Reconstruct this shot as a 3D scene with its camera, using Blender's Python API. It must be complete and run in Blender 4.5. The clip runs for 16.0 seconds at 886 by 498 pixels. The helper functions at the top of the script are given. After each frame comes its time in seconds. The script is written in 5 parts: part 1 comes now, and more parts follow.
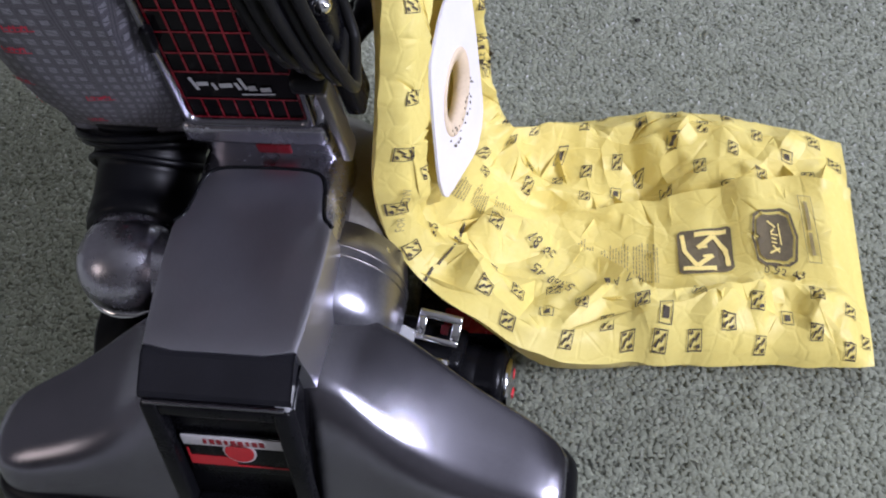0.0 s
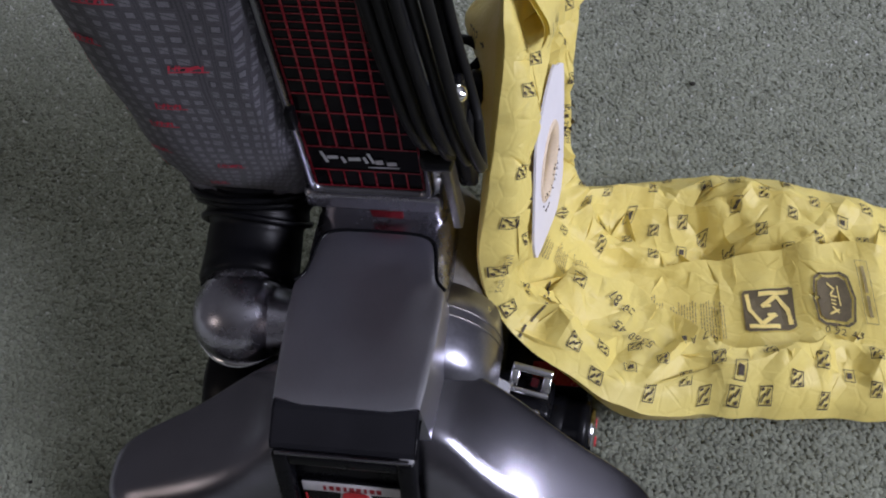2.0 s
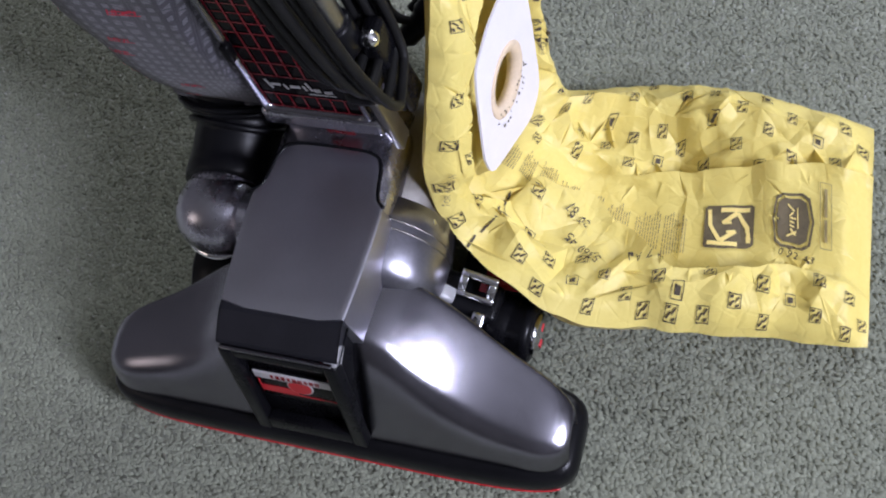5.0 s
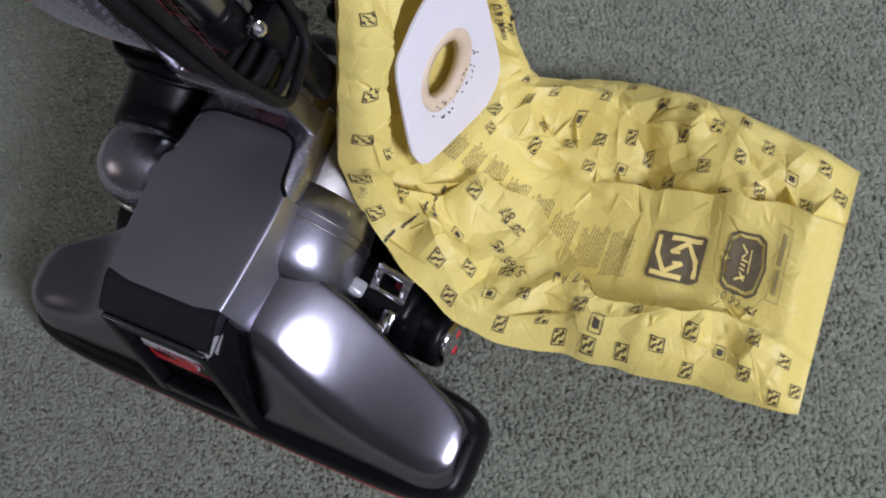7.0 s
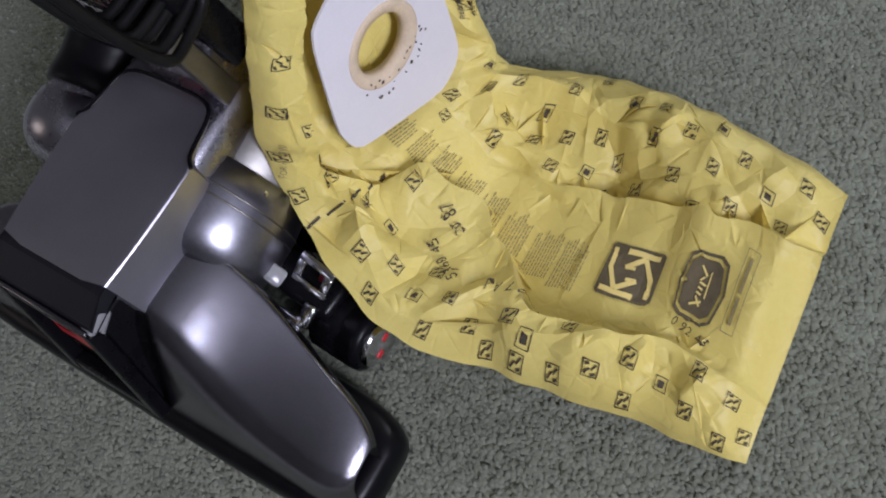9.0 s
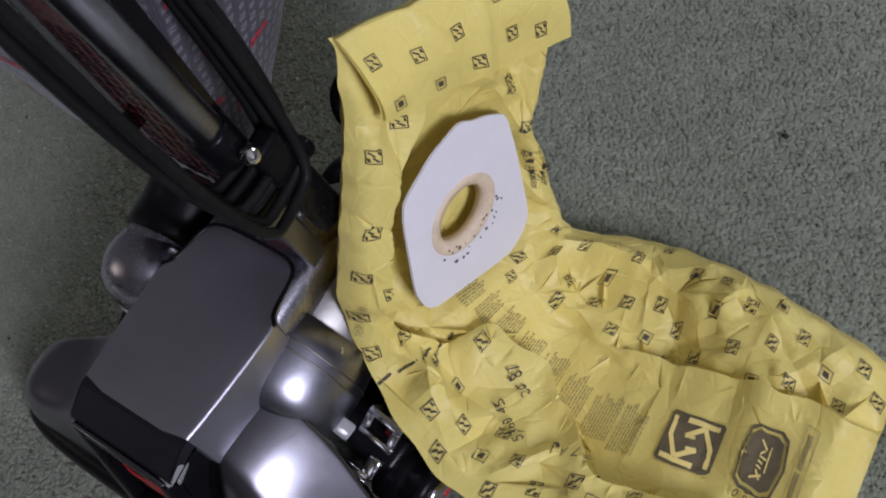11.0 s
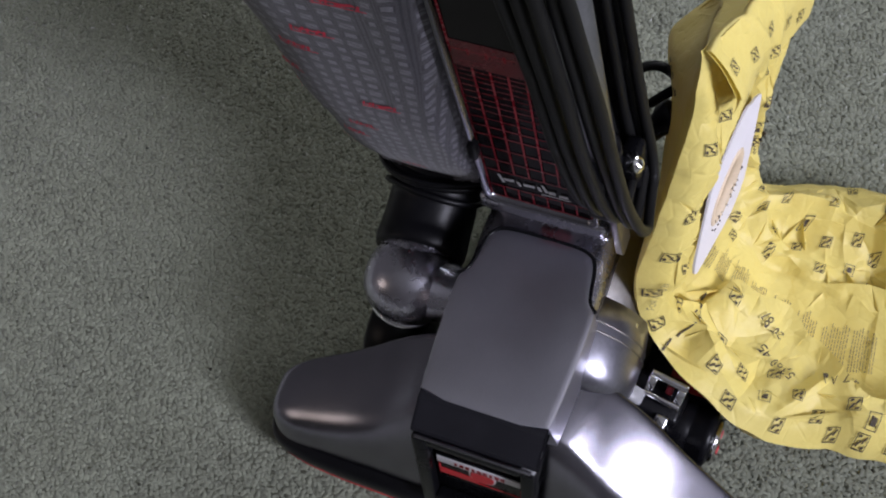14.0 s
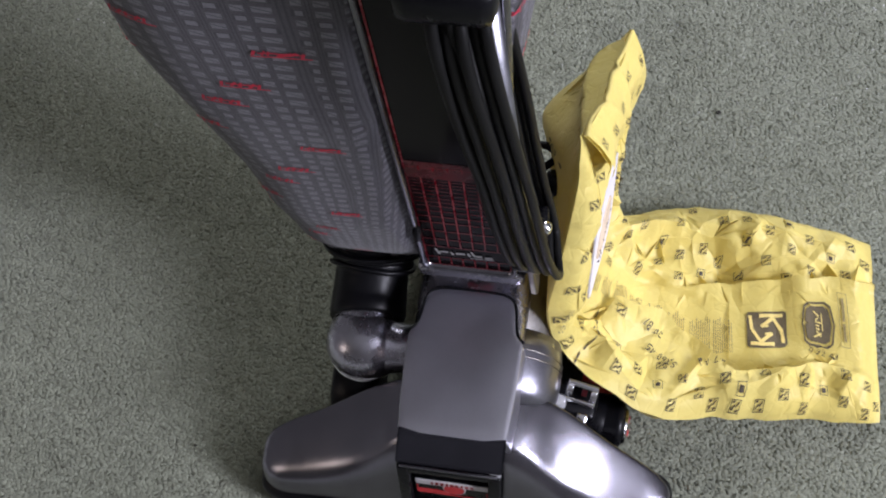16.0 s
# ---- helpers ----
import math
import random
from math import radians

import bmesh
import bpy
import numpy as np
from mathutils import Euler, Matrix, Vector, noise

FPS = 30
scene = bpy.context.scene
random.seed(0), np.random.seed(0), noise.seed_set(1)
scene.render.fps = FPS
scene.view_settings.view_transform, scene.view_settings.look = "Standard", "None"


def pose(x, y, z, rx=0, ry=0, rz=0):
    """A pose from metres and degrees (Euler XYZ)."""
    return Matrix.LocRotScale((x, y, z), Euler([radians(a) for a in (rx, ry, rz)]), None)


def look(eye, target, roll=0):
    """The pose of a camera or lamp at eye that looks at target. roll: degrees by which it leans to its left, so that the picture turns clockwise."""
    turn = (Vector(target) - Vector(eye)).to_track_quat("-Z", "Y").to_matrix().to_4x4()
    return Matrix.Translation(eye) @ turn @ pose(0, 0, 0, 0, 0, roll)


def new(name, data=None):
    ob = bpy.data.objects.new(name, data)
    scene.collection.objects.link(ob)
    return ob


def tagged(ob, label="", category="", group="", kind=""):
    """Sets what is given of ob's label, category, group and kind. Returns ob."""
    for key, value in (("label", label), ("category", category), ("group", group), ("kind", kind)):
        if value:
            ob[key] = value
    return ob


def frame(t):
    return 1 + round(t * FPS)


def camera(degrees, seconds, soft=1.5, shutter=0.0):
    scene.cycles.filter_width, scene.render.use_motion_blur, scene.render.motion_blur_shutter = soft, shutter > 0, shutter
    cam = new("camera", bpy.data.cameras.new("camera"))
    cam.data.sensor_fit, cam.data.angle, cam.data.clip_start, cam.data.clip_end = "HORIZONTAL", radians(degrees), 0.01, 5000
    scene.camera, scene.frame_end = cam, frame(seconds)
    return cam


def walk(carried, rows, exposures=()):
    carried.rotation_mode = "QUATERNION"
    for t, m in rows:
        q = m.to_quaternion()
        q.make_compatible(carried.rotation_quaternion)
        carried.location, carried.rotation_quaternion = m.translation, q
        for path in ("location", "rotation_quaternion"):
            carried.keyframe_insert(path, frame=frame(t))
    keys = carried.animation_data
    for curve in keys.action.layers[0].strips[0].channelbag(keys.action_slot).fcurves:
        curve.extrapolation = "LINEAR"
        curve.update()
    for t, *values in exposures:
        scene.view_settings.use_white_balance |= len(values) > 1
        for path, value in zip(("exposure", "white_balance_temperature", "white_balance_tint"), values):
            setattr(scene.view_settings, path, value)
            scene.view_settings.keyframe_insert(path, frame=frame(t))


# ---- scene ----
from mathutils.bvhtree import BVHTree
from mathutils.geometry import barycentric_transform, delaunay_2d_cdt

cam = camera(42.0, 16.0, soft=2.0)
PATH = [
    (0, (0.222, -0.287, 0.689), (-0.113, 0.812, -0.948), -11.3),
    (0.5, (0.224, -0.287, 0.711), (-0.114, 0.849, -0.901), -10.5),
    (1, (0.22, -0.291, 0.726), (-0.129, 0.871, -0.864), -10.3),
    (1.5, (0.198, -0.295, 0.744), (-0.152, 0.876, -0.839), -9.3),
    (2, (0.141, -0.299, 0.761), (-0.127, 0.816, -0.877), -7.4),
    (2.5, (0.081, -0.296, 0.769), (-0.106, 0.77, -0.912), -5.8),
    (3, (0.061, -0.289, 0.772), (-0.104, 0.742, -0.934), -5.8),
    (3.5, (0.058, -0.285, 0.79), (-0.112, 0.662, -0.963), -8.0),
    (4, (0.082, -0.277, 0.814), (-0.134, 0.567, -0.986), -12.6),
    (4.5, (0.212, -0.253, 0.82), (-0.191, 0.529, -0.976), -19.8),
    (4.7, (0.268, -0.241, 0.826), (-0.228, 0.525, -0.954), -23.2),
    (6.8, (0.369, -0.113, 0.796), (-0.281, 0.429, -1.016), -30.3),
    (7, (0.397, -0.086, 0.783), (-0.298, 0.396, -1.029), -33.1),
    (7.5, (0.448, -0.041, 0.74), (-0.354, 0.398, -1.039), -34.8),
    (8, (0.476, -0.022, 0.7), (-0.374, 0.391, -1.063), -36.6),
    (8.2, (0.476, -0.022, 0.686), (-0.387, 0.382, -1.073), -37.5),
    (10.3, (0.443, -0.025, 0.697), (-0.429, 0.442, -1.041), -32.2),
    (10.5, (0.438, -0.024, 0.71), (-0.44, 0.475, -1.017), -30.9),
    (11, (0.418, -0.021, 0.742), (-0.477, 0.528, -0.96), -28.7),
    (11.5, (0.379, -0.026, 0.781), (-0.525, 0.535, -0.913), -26.9),
    (12, (0.338, -0.047, 0.811), (-0.547, 0.498, -0.897), -25.8),
    (12.5, (0.293, -0.072, 0.836), (-0.576, 0.454, -0.886), -25.9),
    (13, (0.247, -0.098, 0.858), (-0.526, 0.462, -0.9), -23.8),
    (13.5, (0.195, -0.127, 0.869), (-0.469, 0.47, -0.921), -21.6),
    (13.9, (0.149, -0.158, 0.869), (-0.418, 0.459, -0.946), -21.1),
    (14, (0.139, -0.162, 0.875), (-0.378, 0.483, -0.946), -19.8),
    (14.1, (0.129, -0.167, 0.881), (-0.302, 0.521, -0.947), -15.4),
    (14.2, (0.118, -0.171, 0.886), (-0.235, 0.525, -0.955), -10.9),
    (14.5, (0.109, -0.185, 0.905), (-0.214, 0.486, -0.951), -12.5),
    (15, (0.096, -0.202, 0.958), (-0.133, 0.462, -0.915), -10.6),
    (15.5, (0.087, -0.217, 1.008), (-0.128, 0.496, -0.848), -8.9),
    (16, (0.087, -0.226, 1.067), (-0.15, 0.541, -0.764), -9.4),
]
# the clip's camera sets its own exposure on the way
STOPS = [(0.0, -0.06, 6150, 13), (1.0, -0.36, 6250, 12), (2.0, -0.57, 6300, 12), (2.7, -0.56, 6300, 12), (3.5, -0.37, 6200, 13), (4.0, -0.30, 6200, 13), (4.5, -0.12, 6150, 13), (7.0, -0.56, 6300, 12), (8.0, -0.70, 6300, 12),
         (10.5, -0.98, 6350, 12), (11.0, -0.97, 6350, 12), (12.5, -1.05, 6400, 12), (13.0, -0.93, 6450, 12), (13.5, -0.80, 6450, 12), (14.2, -0.28, 6450, 12), (14.6, -0.18, 6450, 12), (16.0, -0.08, 6500, 12)]
walk(cam, [(t, look(eye, target, roll)) for t, eye, target, roll in PATH], STOPS)

# ---------------------------------------------------------------- light
world = bpy.data.worlds.new("daylight")
scene.world = world
world.use_nodes = True
wn = world.node_tree
sky = wn.nodes.new("ShaderNodeTexSky")
sky.sky_type, sky.sun_disc = "NISHITA", False
sky.sun_elevation, sky.sun_rotation = radians(38), radians(100)
wn.links.new(sky.outputs[0], wn.nodes["Background"].inputs[0])
wn.nodes["Background"].inputs[1].default_value = 0.12

scene.view_settings.exposure = 0.0


def window_light(name, place, target, width, height, watts, color):
    lamp = bpy.data.lights.new(name, "AREA")
    lamp.shape, lamp.size, lamp.size_y, lamp.energy, lamp.color = "RECTANGLE", width, height, watts, color
    ob = new(name, lamp)
    ob.matrix_world = look(place, target)
    return ob


window_light("window_daylight", (3.19, -0.80, 2.05), (-0.4, 1.0, 0.3), 0.90, 1.35, 244, (0.83, 0.84, 1.0))
# added warm fill from the west, standing in for indirect light on the left
window_light("warm_west_fill", (-2.36, -1.55, 1.6), (-0.2, 0.0, 0.1), 0.8, 0.9, 6, (1.0, 0.82, 0.66))
window_light("rear_window_daylight", (0.60, 2.36, 1.55), (0.3, 0.0, 1.60), 0.7, 1.0, 38, (0.92, 0.95, 1.0))

# ---------------------------------------------------------------- materials


def nodes_of(name):
    m = bpy.data.materials.new(name)
    m.use_nodes = True
    return m, m.node_tree, m.node_tree.nodes["Principled BSDF"]


def noise_tex(nt, scale, detail=3, rough=0.5, stretch=None, uv=False):
    tc = nt.nodes.new("ShaderNodeTexCoord")
    tex = nt.nodes.new("ShaderNodeTexNoise")
    tex.inputs["Scale"].default_value, tex.inputs["Detail"].default_value, tex.inputs["Roughness"].default_value = scale, detail, rough
    out = tc.outputs["UV" if uv else "Object"]
    if stretch:
        mp = nt.nodes.new("ShaderNodeMapping")
        mp.inputs["Scale"].default_value = stretch
        nt.links.new(out, mp.inputs[0])
        out = mp.outputs[0]
    nt.links.new(out, tex.inputs["Vector"])
    return tex.outputs["Fac"]


def ramp(nt, fac, stops):
    r = nt.nodes.new("ShaderNodeValToRGB")
    while len(r.color_ramp.elements) < len(stops):
        r.color_ramp.elements.new(0.5)
    for e, (p, c) in zip(r.color_ramp.elements, stops):
        e.position, e.color = p, (*c, 1)
    nt.links.new(fac, r.inputs[0])
    return r.outputs[0]


def mix(nt, fac, a, b, how="MIX"):
    n = nt.nodes.new("ShaderNodeMix")
    n.data_type, n.blend_type = "RGBA", how
    for sock, val in ((n.inputs[0], fac), (n.inputs[6], a), (n.inputs[7], b)):
        if isinstance(val, (int, float)):
            sock.default_value = val
        elif isinstance(val, tuple):
            sock.default_value = (*val, 1)
        else:
            nt.links.new(val, sock)
    return n.outputs[2]


def math_node(nt, op, a, b=0.0, c=0.0):
    n = nt.nodes.new("ShaderNodeMath")
    n.operation = op
    for sock, val in zip(n.inputs, (a, b, c)):
        if isinstance(val, (int, float)):
            sock.default_value = val
        else:
            nt.links.new(val, sock)
    return n.outputs[0]


def bump(nt, bsdf, height, strength, dist):
    b = nt.nodes.new("ShaderNodeBump")
    b.inputs["Strength"].default_value, b.inputs["Distance"].default_value = strength, dist
    nt.links.new(height, b.inputs["Height"])
    nt.links.new(b.outputs[0], bsdf.inputs["Normal"])


def surface(name, color, rough, metal=0.0, vary=0.15, scale=30, grain=400, grain_depth=0.0003, rough_vary=0.1, stretch=None, coat=0.0, gloss=0.5):
    """A worn plain surface: colour and gloss vary at two scales, with a fine relief."""
    m, nt, b = nodes_of(name)
    lo, hi = tuple(c * (1 - vary) for c in color), tuple(min(1, c * (1 + vary)) for c in color)
    big, small = noise_tex(nt, scale, 4), noise_tex(nt, grain, 3, 0.6, stretch)
    col = mix(nt, 0.35, ramp(nt, big, [(0.3, lo), (0.7, hi)]), ramp(nt, small, [(0.3, lo), (0.7, hi)]))
    nt.links.new(col, b.inputs["Base Color"])
    r = math_node(nt, "MULTIPLY_ADD", big, 2 * rough_vary, rough - rough_vary)
    r = math_node(nt, "MULTIPLY_ADD", small, rough_vary, r)
    nt.links.new(math_node(nt, "MAXIMUM", r, 0.03), b.inputs["Roughness"])
    b.inputs["Metallic"].default_value = metal
    b.inputs["Specular IOR Level"].default_value = gloss
    if coat:
        b.inputs["Coat Weight"].default_value, b.inputs["Coat Roughness"].default_value = coat, 0.08
    if grain_depth:
        bump(nt, b, small, 0.5, grain_depth)
    return m


ALU = surface("polished aluminium", (0.215, 0.210, 0.238), 0.19, 1.0, 0.26, 14, 700, 0.00012, 0.05, (0.12, 2.5, 2.5))
ALU_CAST = surface("cast aluminium", (0.42, 0.412, 0.465), 0.23, 1.0, 0.14, 25, 300, 0.00008, 0.08)
ALU_WORN = surface("worn aluminium", (0.21, 0.20, 0.19), 0.34, 1.0, 0.2, 35, 260, 0.0001, 0.1)
BARREL = surface("satin aluminium", (0.26, 0.256, 0.295), 0.29, 1.0, 0.16, 25, 400, 0.00008, 0.06)
HOOD = surface("satin grey hood", (0.54, 0.535, 0.60), 0.34, 1.0, 0.10, 18, 900, 0.00004, 0.05, (3, 0.3, 3))
TUBE_METAL = surface("dull handle tube", (0.27, 0.27, 0.30), 0.27, 1.0, 0.2, 30, 300, 0.0001, 0.08)
CHROME = surface("chrome", (0.75, 0.75, 0.76), 0.08, 1.0, 0.05, 60, 500, 0.00003, 0.04)
BLACK = surface("black plastic", (0.004, 0.004, 0.005), 0.24, 0, 0.3, 40, 500, 0.00006, 0.1, None, 0, 0.14)
VISOR = surface("charcoal plastic", (0.010, 0.010, 0.013), 0.40, 0, 0.25, 40, 500, 0.00006, 0.1, None, 0, 0.25)
GLOSS = surface("glossy black panel", (0.005, 0.004, 0.005), 0.09, 0, 0.3, 30, 300, 0.00002, 0.05, None, 0.0, 0.14)
RUBBER = surface("black rubber", (0.004, 0.004, 0.005), 0.30, 0, 0.35, 30, 350, 0.0001, 0.1, None, 0, 0.17)
CORD = surface("black cord", (0.007, 0.007, 0.007), 0.42, 0, 0.3, 60, 600, 0.00005, 0.1, None, 0, 0.15)
RED = surface("red plastic", (0.42, 0.015, 0.022), 0.35, 0, 0.15, 60, 500, 0.00003, 0.08)
GRID_RED = surface("grid red print", (0.20, 0.006, 0.014), 0.25, 0, 0.2, 60, 500, 0.0, 0.05)
DARK_RED = surface("dark red print", (0.20, 0.006, 0.014), 0.25, 0, 0.2, 60, 500, 0.0, 0.05)
BAND_RED = surface("dull red band print", (0.075, 0.003, 0.007), 0.25, 0, 0.2, 60, 500, 0.0, 0.05)
LABEL = surface("silver label", (0.55, 0.53, 0.54), 0.4, 0.2, 0.1, 60, 500, 0.00002, 0.08)
SILVER_PRINT = surface("silver print", (0.6, 0.6, 0.62), 0.35, 0.4, 0.1, 60, 500, 0.0, 0.05)
CARD = surface("white cardboard", (0.68, 0.66, 0.69), 0.75, 0, 0.05, 25, 500, 0.00008, 0.05)
COLLAR = surface("tan cardboard collar", (0.62, 0.50, 0.36), 0.8, 0, 0.15, 90, 600, 0.0001, 0.05)
DUST = surface("grey dust", (0.10, 0.085, 0.07), 0.95, 0, 0.3, 200, 900, 0.0, 0.02)
INK = surface("brown ink", (0.060, 0.046, 0.028), 0.7, 0, 0.35, 120, 700, 0.0, 0.05)
LOGO_INK = surface("worn brown ink", (0.115, 0.090, 0.048), 0.7, 0, 0.3, 90, 500, 0.0, 0.05)
FADED_INK = surface("faded brown ink", (0.30, 0.24, 0.10), 0.75, 0, 0.3, 150, 700, 0.0, 0.05)
PAPER_PRINT = surface("unprinted yellow", (0.80, 0.64, 0.22), 0.7, 0, 0.08, 60, 700, 0.0, 0.05)
RED_PRINT = surface("red cloth print", (0.50, 0.03, 0.06), 0.7, 0, 0.25, 60, 500, 0.0, 0.05)
WALL = surface("painted wall", (0.15, 0.144, 0.138), 0.8, 0, 0.05, 3, 150, 0.0002, 0.05)
CEILING = surface("pale ceiling", (0.40, 0.395, 0.39), 0.9, 0, 0.04, 3, 150, 0.0002, 0.03)


def clear_plastic():
    m, nt, b = nodes_of("clear plastic")
    b.inputs["Base Color"].default_value = (0.8, 0.8, 0.82, 1)
    b.inputs["Roughness"].default_value = 0.12
    b.inputs["Transmission Weight"].default_value = 0.7
    return m


CLEAR = clear_plastic()


def yellow_paper():
    m, nt, b = nodes_of("yellow filter paper")
    big, small = noise_tex(nt, 14, 4), noise_tex(nt, 260, 4, 0.65)
    col = mix(nt, 0.4, ramp(nt, big, [(0.3, (0.765, 0.625, 0.165)), (0.7, (0.815, 0.695, 0.222))]), ramp(nt, small, [(0.3, (0.745, 0.605, 0.165)), (0.7, (0.825, 0.705, 0.228))]))
    nt.links.new(col, b.inputs["Base Color"])
    b.inputs["Roughness"].default_value = 0.5
    b.inputs["Sheen Weight"].default_value = 0.05
    b.inputs["Subsurface Weight"].default_value = 0.0
    v = nt.nodes.new("ShaderNodeTexVoronoi")
    v.feature = "DISTANCE_TO_EDGE"
    v.inputs["Scale"].default_value = 70
    tc = nt.nodes.new("ShaderNodeTexCoord")
    nt.links.new(tc.outputs["Object"], v.inputs["Vector"])
    crease = math_node(nt, "MINIMUM", v.outputs["Distance"], 0.10)
    h = math_node(nt, "MULTIPLY_ADD", noise_tex(nt, 150, 4, 0.6), 0.10, crease)
    bump(nt, b, h, 0.40, 0.0040)
    # light passes through the thin paper
    tr = nt.nodes.new("ShaderNodeBsdfTranslucent")
    tr.inputs[0].default_value = (0.85, 0.68, 0.14, 1)
    mx = nt.nodes.new("ShaderNodeMixShader")
    mx.inputs[0].default_value = 0.18
    nt.links.new(b.outputs[0], mx.inputs[1])
    nt.links.new(tr.outputs[0], mx.inputs[2])
    nt.links.new(mx.outputs[0], nt.nodes["Material Output"].inputs[0])
    return m


PAPER = yellow_paper()


def carpet_material(name, islands):
    m, nt, b = nodes_of(name)
    big = noise_tex(nt, 5, 5, 0.6)
    col = ramp(nt, big, [(0.3, (0.175, 0.187, 0.141)), (0.7, (0.217, 0.231, 0.175))])
    # worn and brushed patches a hand wide, and tufts leaning together
    col = mix(nt, 0.8, col, ramp(nt, noise_tex(nt, 9, 3, 0.55, (1.0, 1.8, 1.0)), [(0.3, (0.90, 0.895, 0.87)), (0.7, (1.06, 1.06, 1.06))]), "MULTIPLY")
    col = mix(nt, 0.8, col, ramp(nt, noise_tex(nt, 75, 2, 0.5), [(0.3, (0.88, 0.88, 0.87)), (0.7, (1.08, 1.08, 1.08))]), "MULTIPLY")
    if islands:
        g = nt.nodes.new("ShaderNodeNewGeometry")
        col = mix(nt, 0.85, col, ramp(nt, g.outputs["Random Per Island"], [(0.0, (0.86, 0.86, 0.85)), (0.25, (0.95, 0.95, 0.94)), (0.75, (1.01, 1.01, 1.01)), (1.0, (1.08, 1.08, 1.07))]), "MULTIPLY")
    else:
        # darker flecks put the shade between tufts into the flat floor's colour
        small = noise_tex(nt, 330, 2, 0.6)
        col = mix(nt, 0.85, col, ramp(nt, small, [(0.3, (0.80, 0.80, 0.80)), (0.7, (1.0, 1.0, 1.0))]), "MULTIPLY")
        bump(nt, b, small, 0.9, 0.003)
    nt.links.new(col, b.inputs["Base Color"])
    b.inputs["Roughness"].default_value = 0.95
    b.inputs["Sheen Weight"].default_value, b.inputs["Sheen Roughness"].default_value = 0.6, 0.45
    return m


CARPET = carpet_material("sage carpet", False)
PILE = carpet_material("sage carpet pile", True)


def cloth_material():
    """Grey woven bag cloth: columns of pale rounded blocks between pairs of dark lines, in metres of cloth."""
    m, nt, b = nodes_of("grey printed cloth")
    tc = nt.nodes.new("ShaderNodeTexCoord")
    sp = nt.nodes.new("ShaderNodeSeparateXYZ")
    nt.links.new(tc.outputs["UV"], sp.inputs[0])

    def cell(sock, period):
        return math_node(nt, "SUBTRACT", math_node(nt, "FRACT", math_node(nt, "MULTIPLY", sock, 1 / period)), 0.5)

    def number(sock, period):
        return math_node(nt, "FLOOR", math_node(nt, "MULTIPLY", sock, 1 / period))

    PU, PV = 0.0098, 0.0084
    cu, cv = cell(sp.outputs[0], PU), cell(sp.outputs[1], PV)
    au, av = math_node(nt, "ABSOLUTE", cu), math_node(nt, "ABSOLUTE", cv)
    kind = math_node(nt, "FRACT", math_node(nt, "MULTIPLY", math_node(nt, "ADD", number(sp.outputs[0], PU), number(sp.outputs[1], PV)), 1 / 3))
    is_box = math_node(nt, "LESS_THAN", kind, 0.2)
    ring = math_node(nt, "MAXIMUM", math_node(nt, "MULTIPLY", au, 1.0), av)
    box = math_node(nt, "LESS_THAN", ring, 0.22)
    edge = math_node(nt, "MULTIPLY", math_node(nt, "GREATER_THAN", ring, 0.26), math_node(nt, "LESS_THAN", ring, 0.33))
    # the other cells: a pale slanted block cut by a dark stroke
    slant = math_node(nt, "ABSOLUTE", math_node(nt, "MULTIPLY_ADD", cu, 0.55, cv))
    other = math_node(nt, "MULTIPLY", math_node(nt, "LESS_THAN", math_node(nt, "MAXIMUM", math_node(nt, "MULTIPLY", au, 0.95), av), 0.27), math_node(nt, "GREATER_THAN", slant, 0.055))
    not_box = math_node(nt, "SUBTRACT", 1.0, is_box)
    core = math_node(nt, "ADD", math_node(nt, "MULTIPLY", box, is_box), math_node(nt, "MULTIPLY", other, not_box))
    rails = math_node(nt, "MULTIPLY", math_node(nt, "GREATER_THAN", au, 0.395), math_node(nt, "LESS_THAN", au, 0.455))
    line = math_node(nt, "MAXIMUM", math_node(nt, "MULTIPLY", edge, is_box), math_node(nt, "MAXIMUM", rails, math_node(nt, "MULTIPLY", math_node(nt, "GREATER_THAN", av, 0.465), 0.45)))
    block = core
    weave = noise_tex(nt, 900, 2)
    base = ramp(nt, noise_tex(nt, 12, 4), [(0.3, (0.052, 0.049, 0.058)), (0.7, (0.068, 0.064, 0.076))])
    col = mix(nt, core, base, (0.155, 0.150, 0.172))
    col = mix(nt, line, col, (0.030, 0.029, 0.036))
    col = mix(nt, 0.5, col, ramp(nt, weave, [(0.3, (0.6, 0.6, 0.6)), (0.7, (1.3, 1.3, 1.3))]), "MULTIPLY")
    nt.links.new(col, b.inputs["Base Color"])
    b.inputs["Roughness"].default_value = 0.6
    b.inputs["Sheen Weight"].default_value = 0.15
    bump(nt, b, math_node(nt, "MULTIPLY_ADD", block, 0.8, weave), 0.5, 0.0006)
    return m


CLOTH = cloth_material()

# ---------------------------------------------------------------- mesh helpers


def thing(name, label, category, place=(0, 0, 0), group="", kind=""):
    ob = new(name)
    ob.location = place
    return tagged(ob, label, category, group, kind)


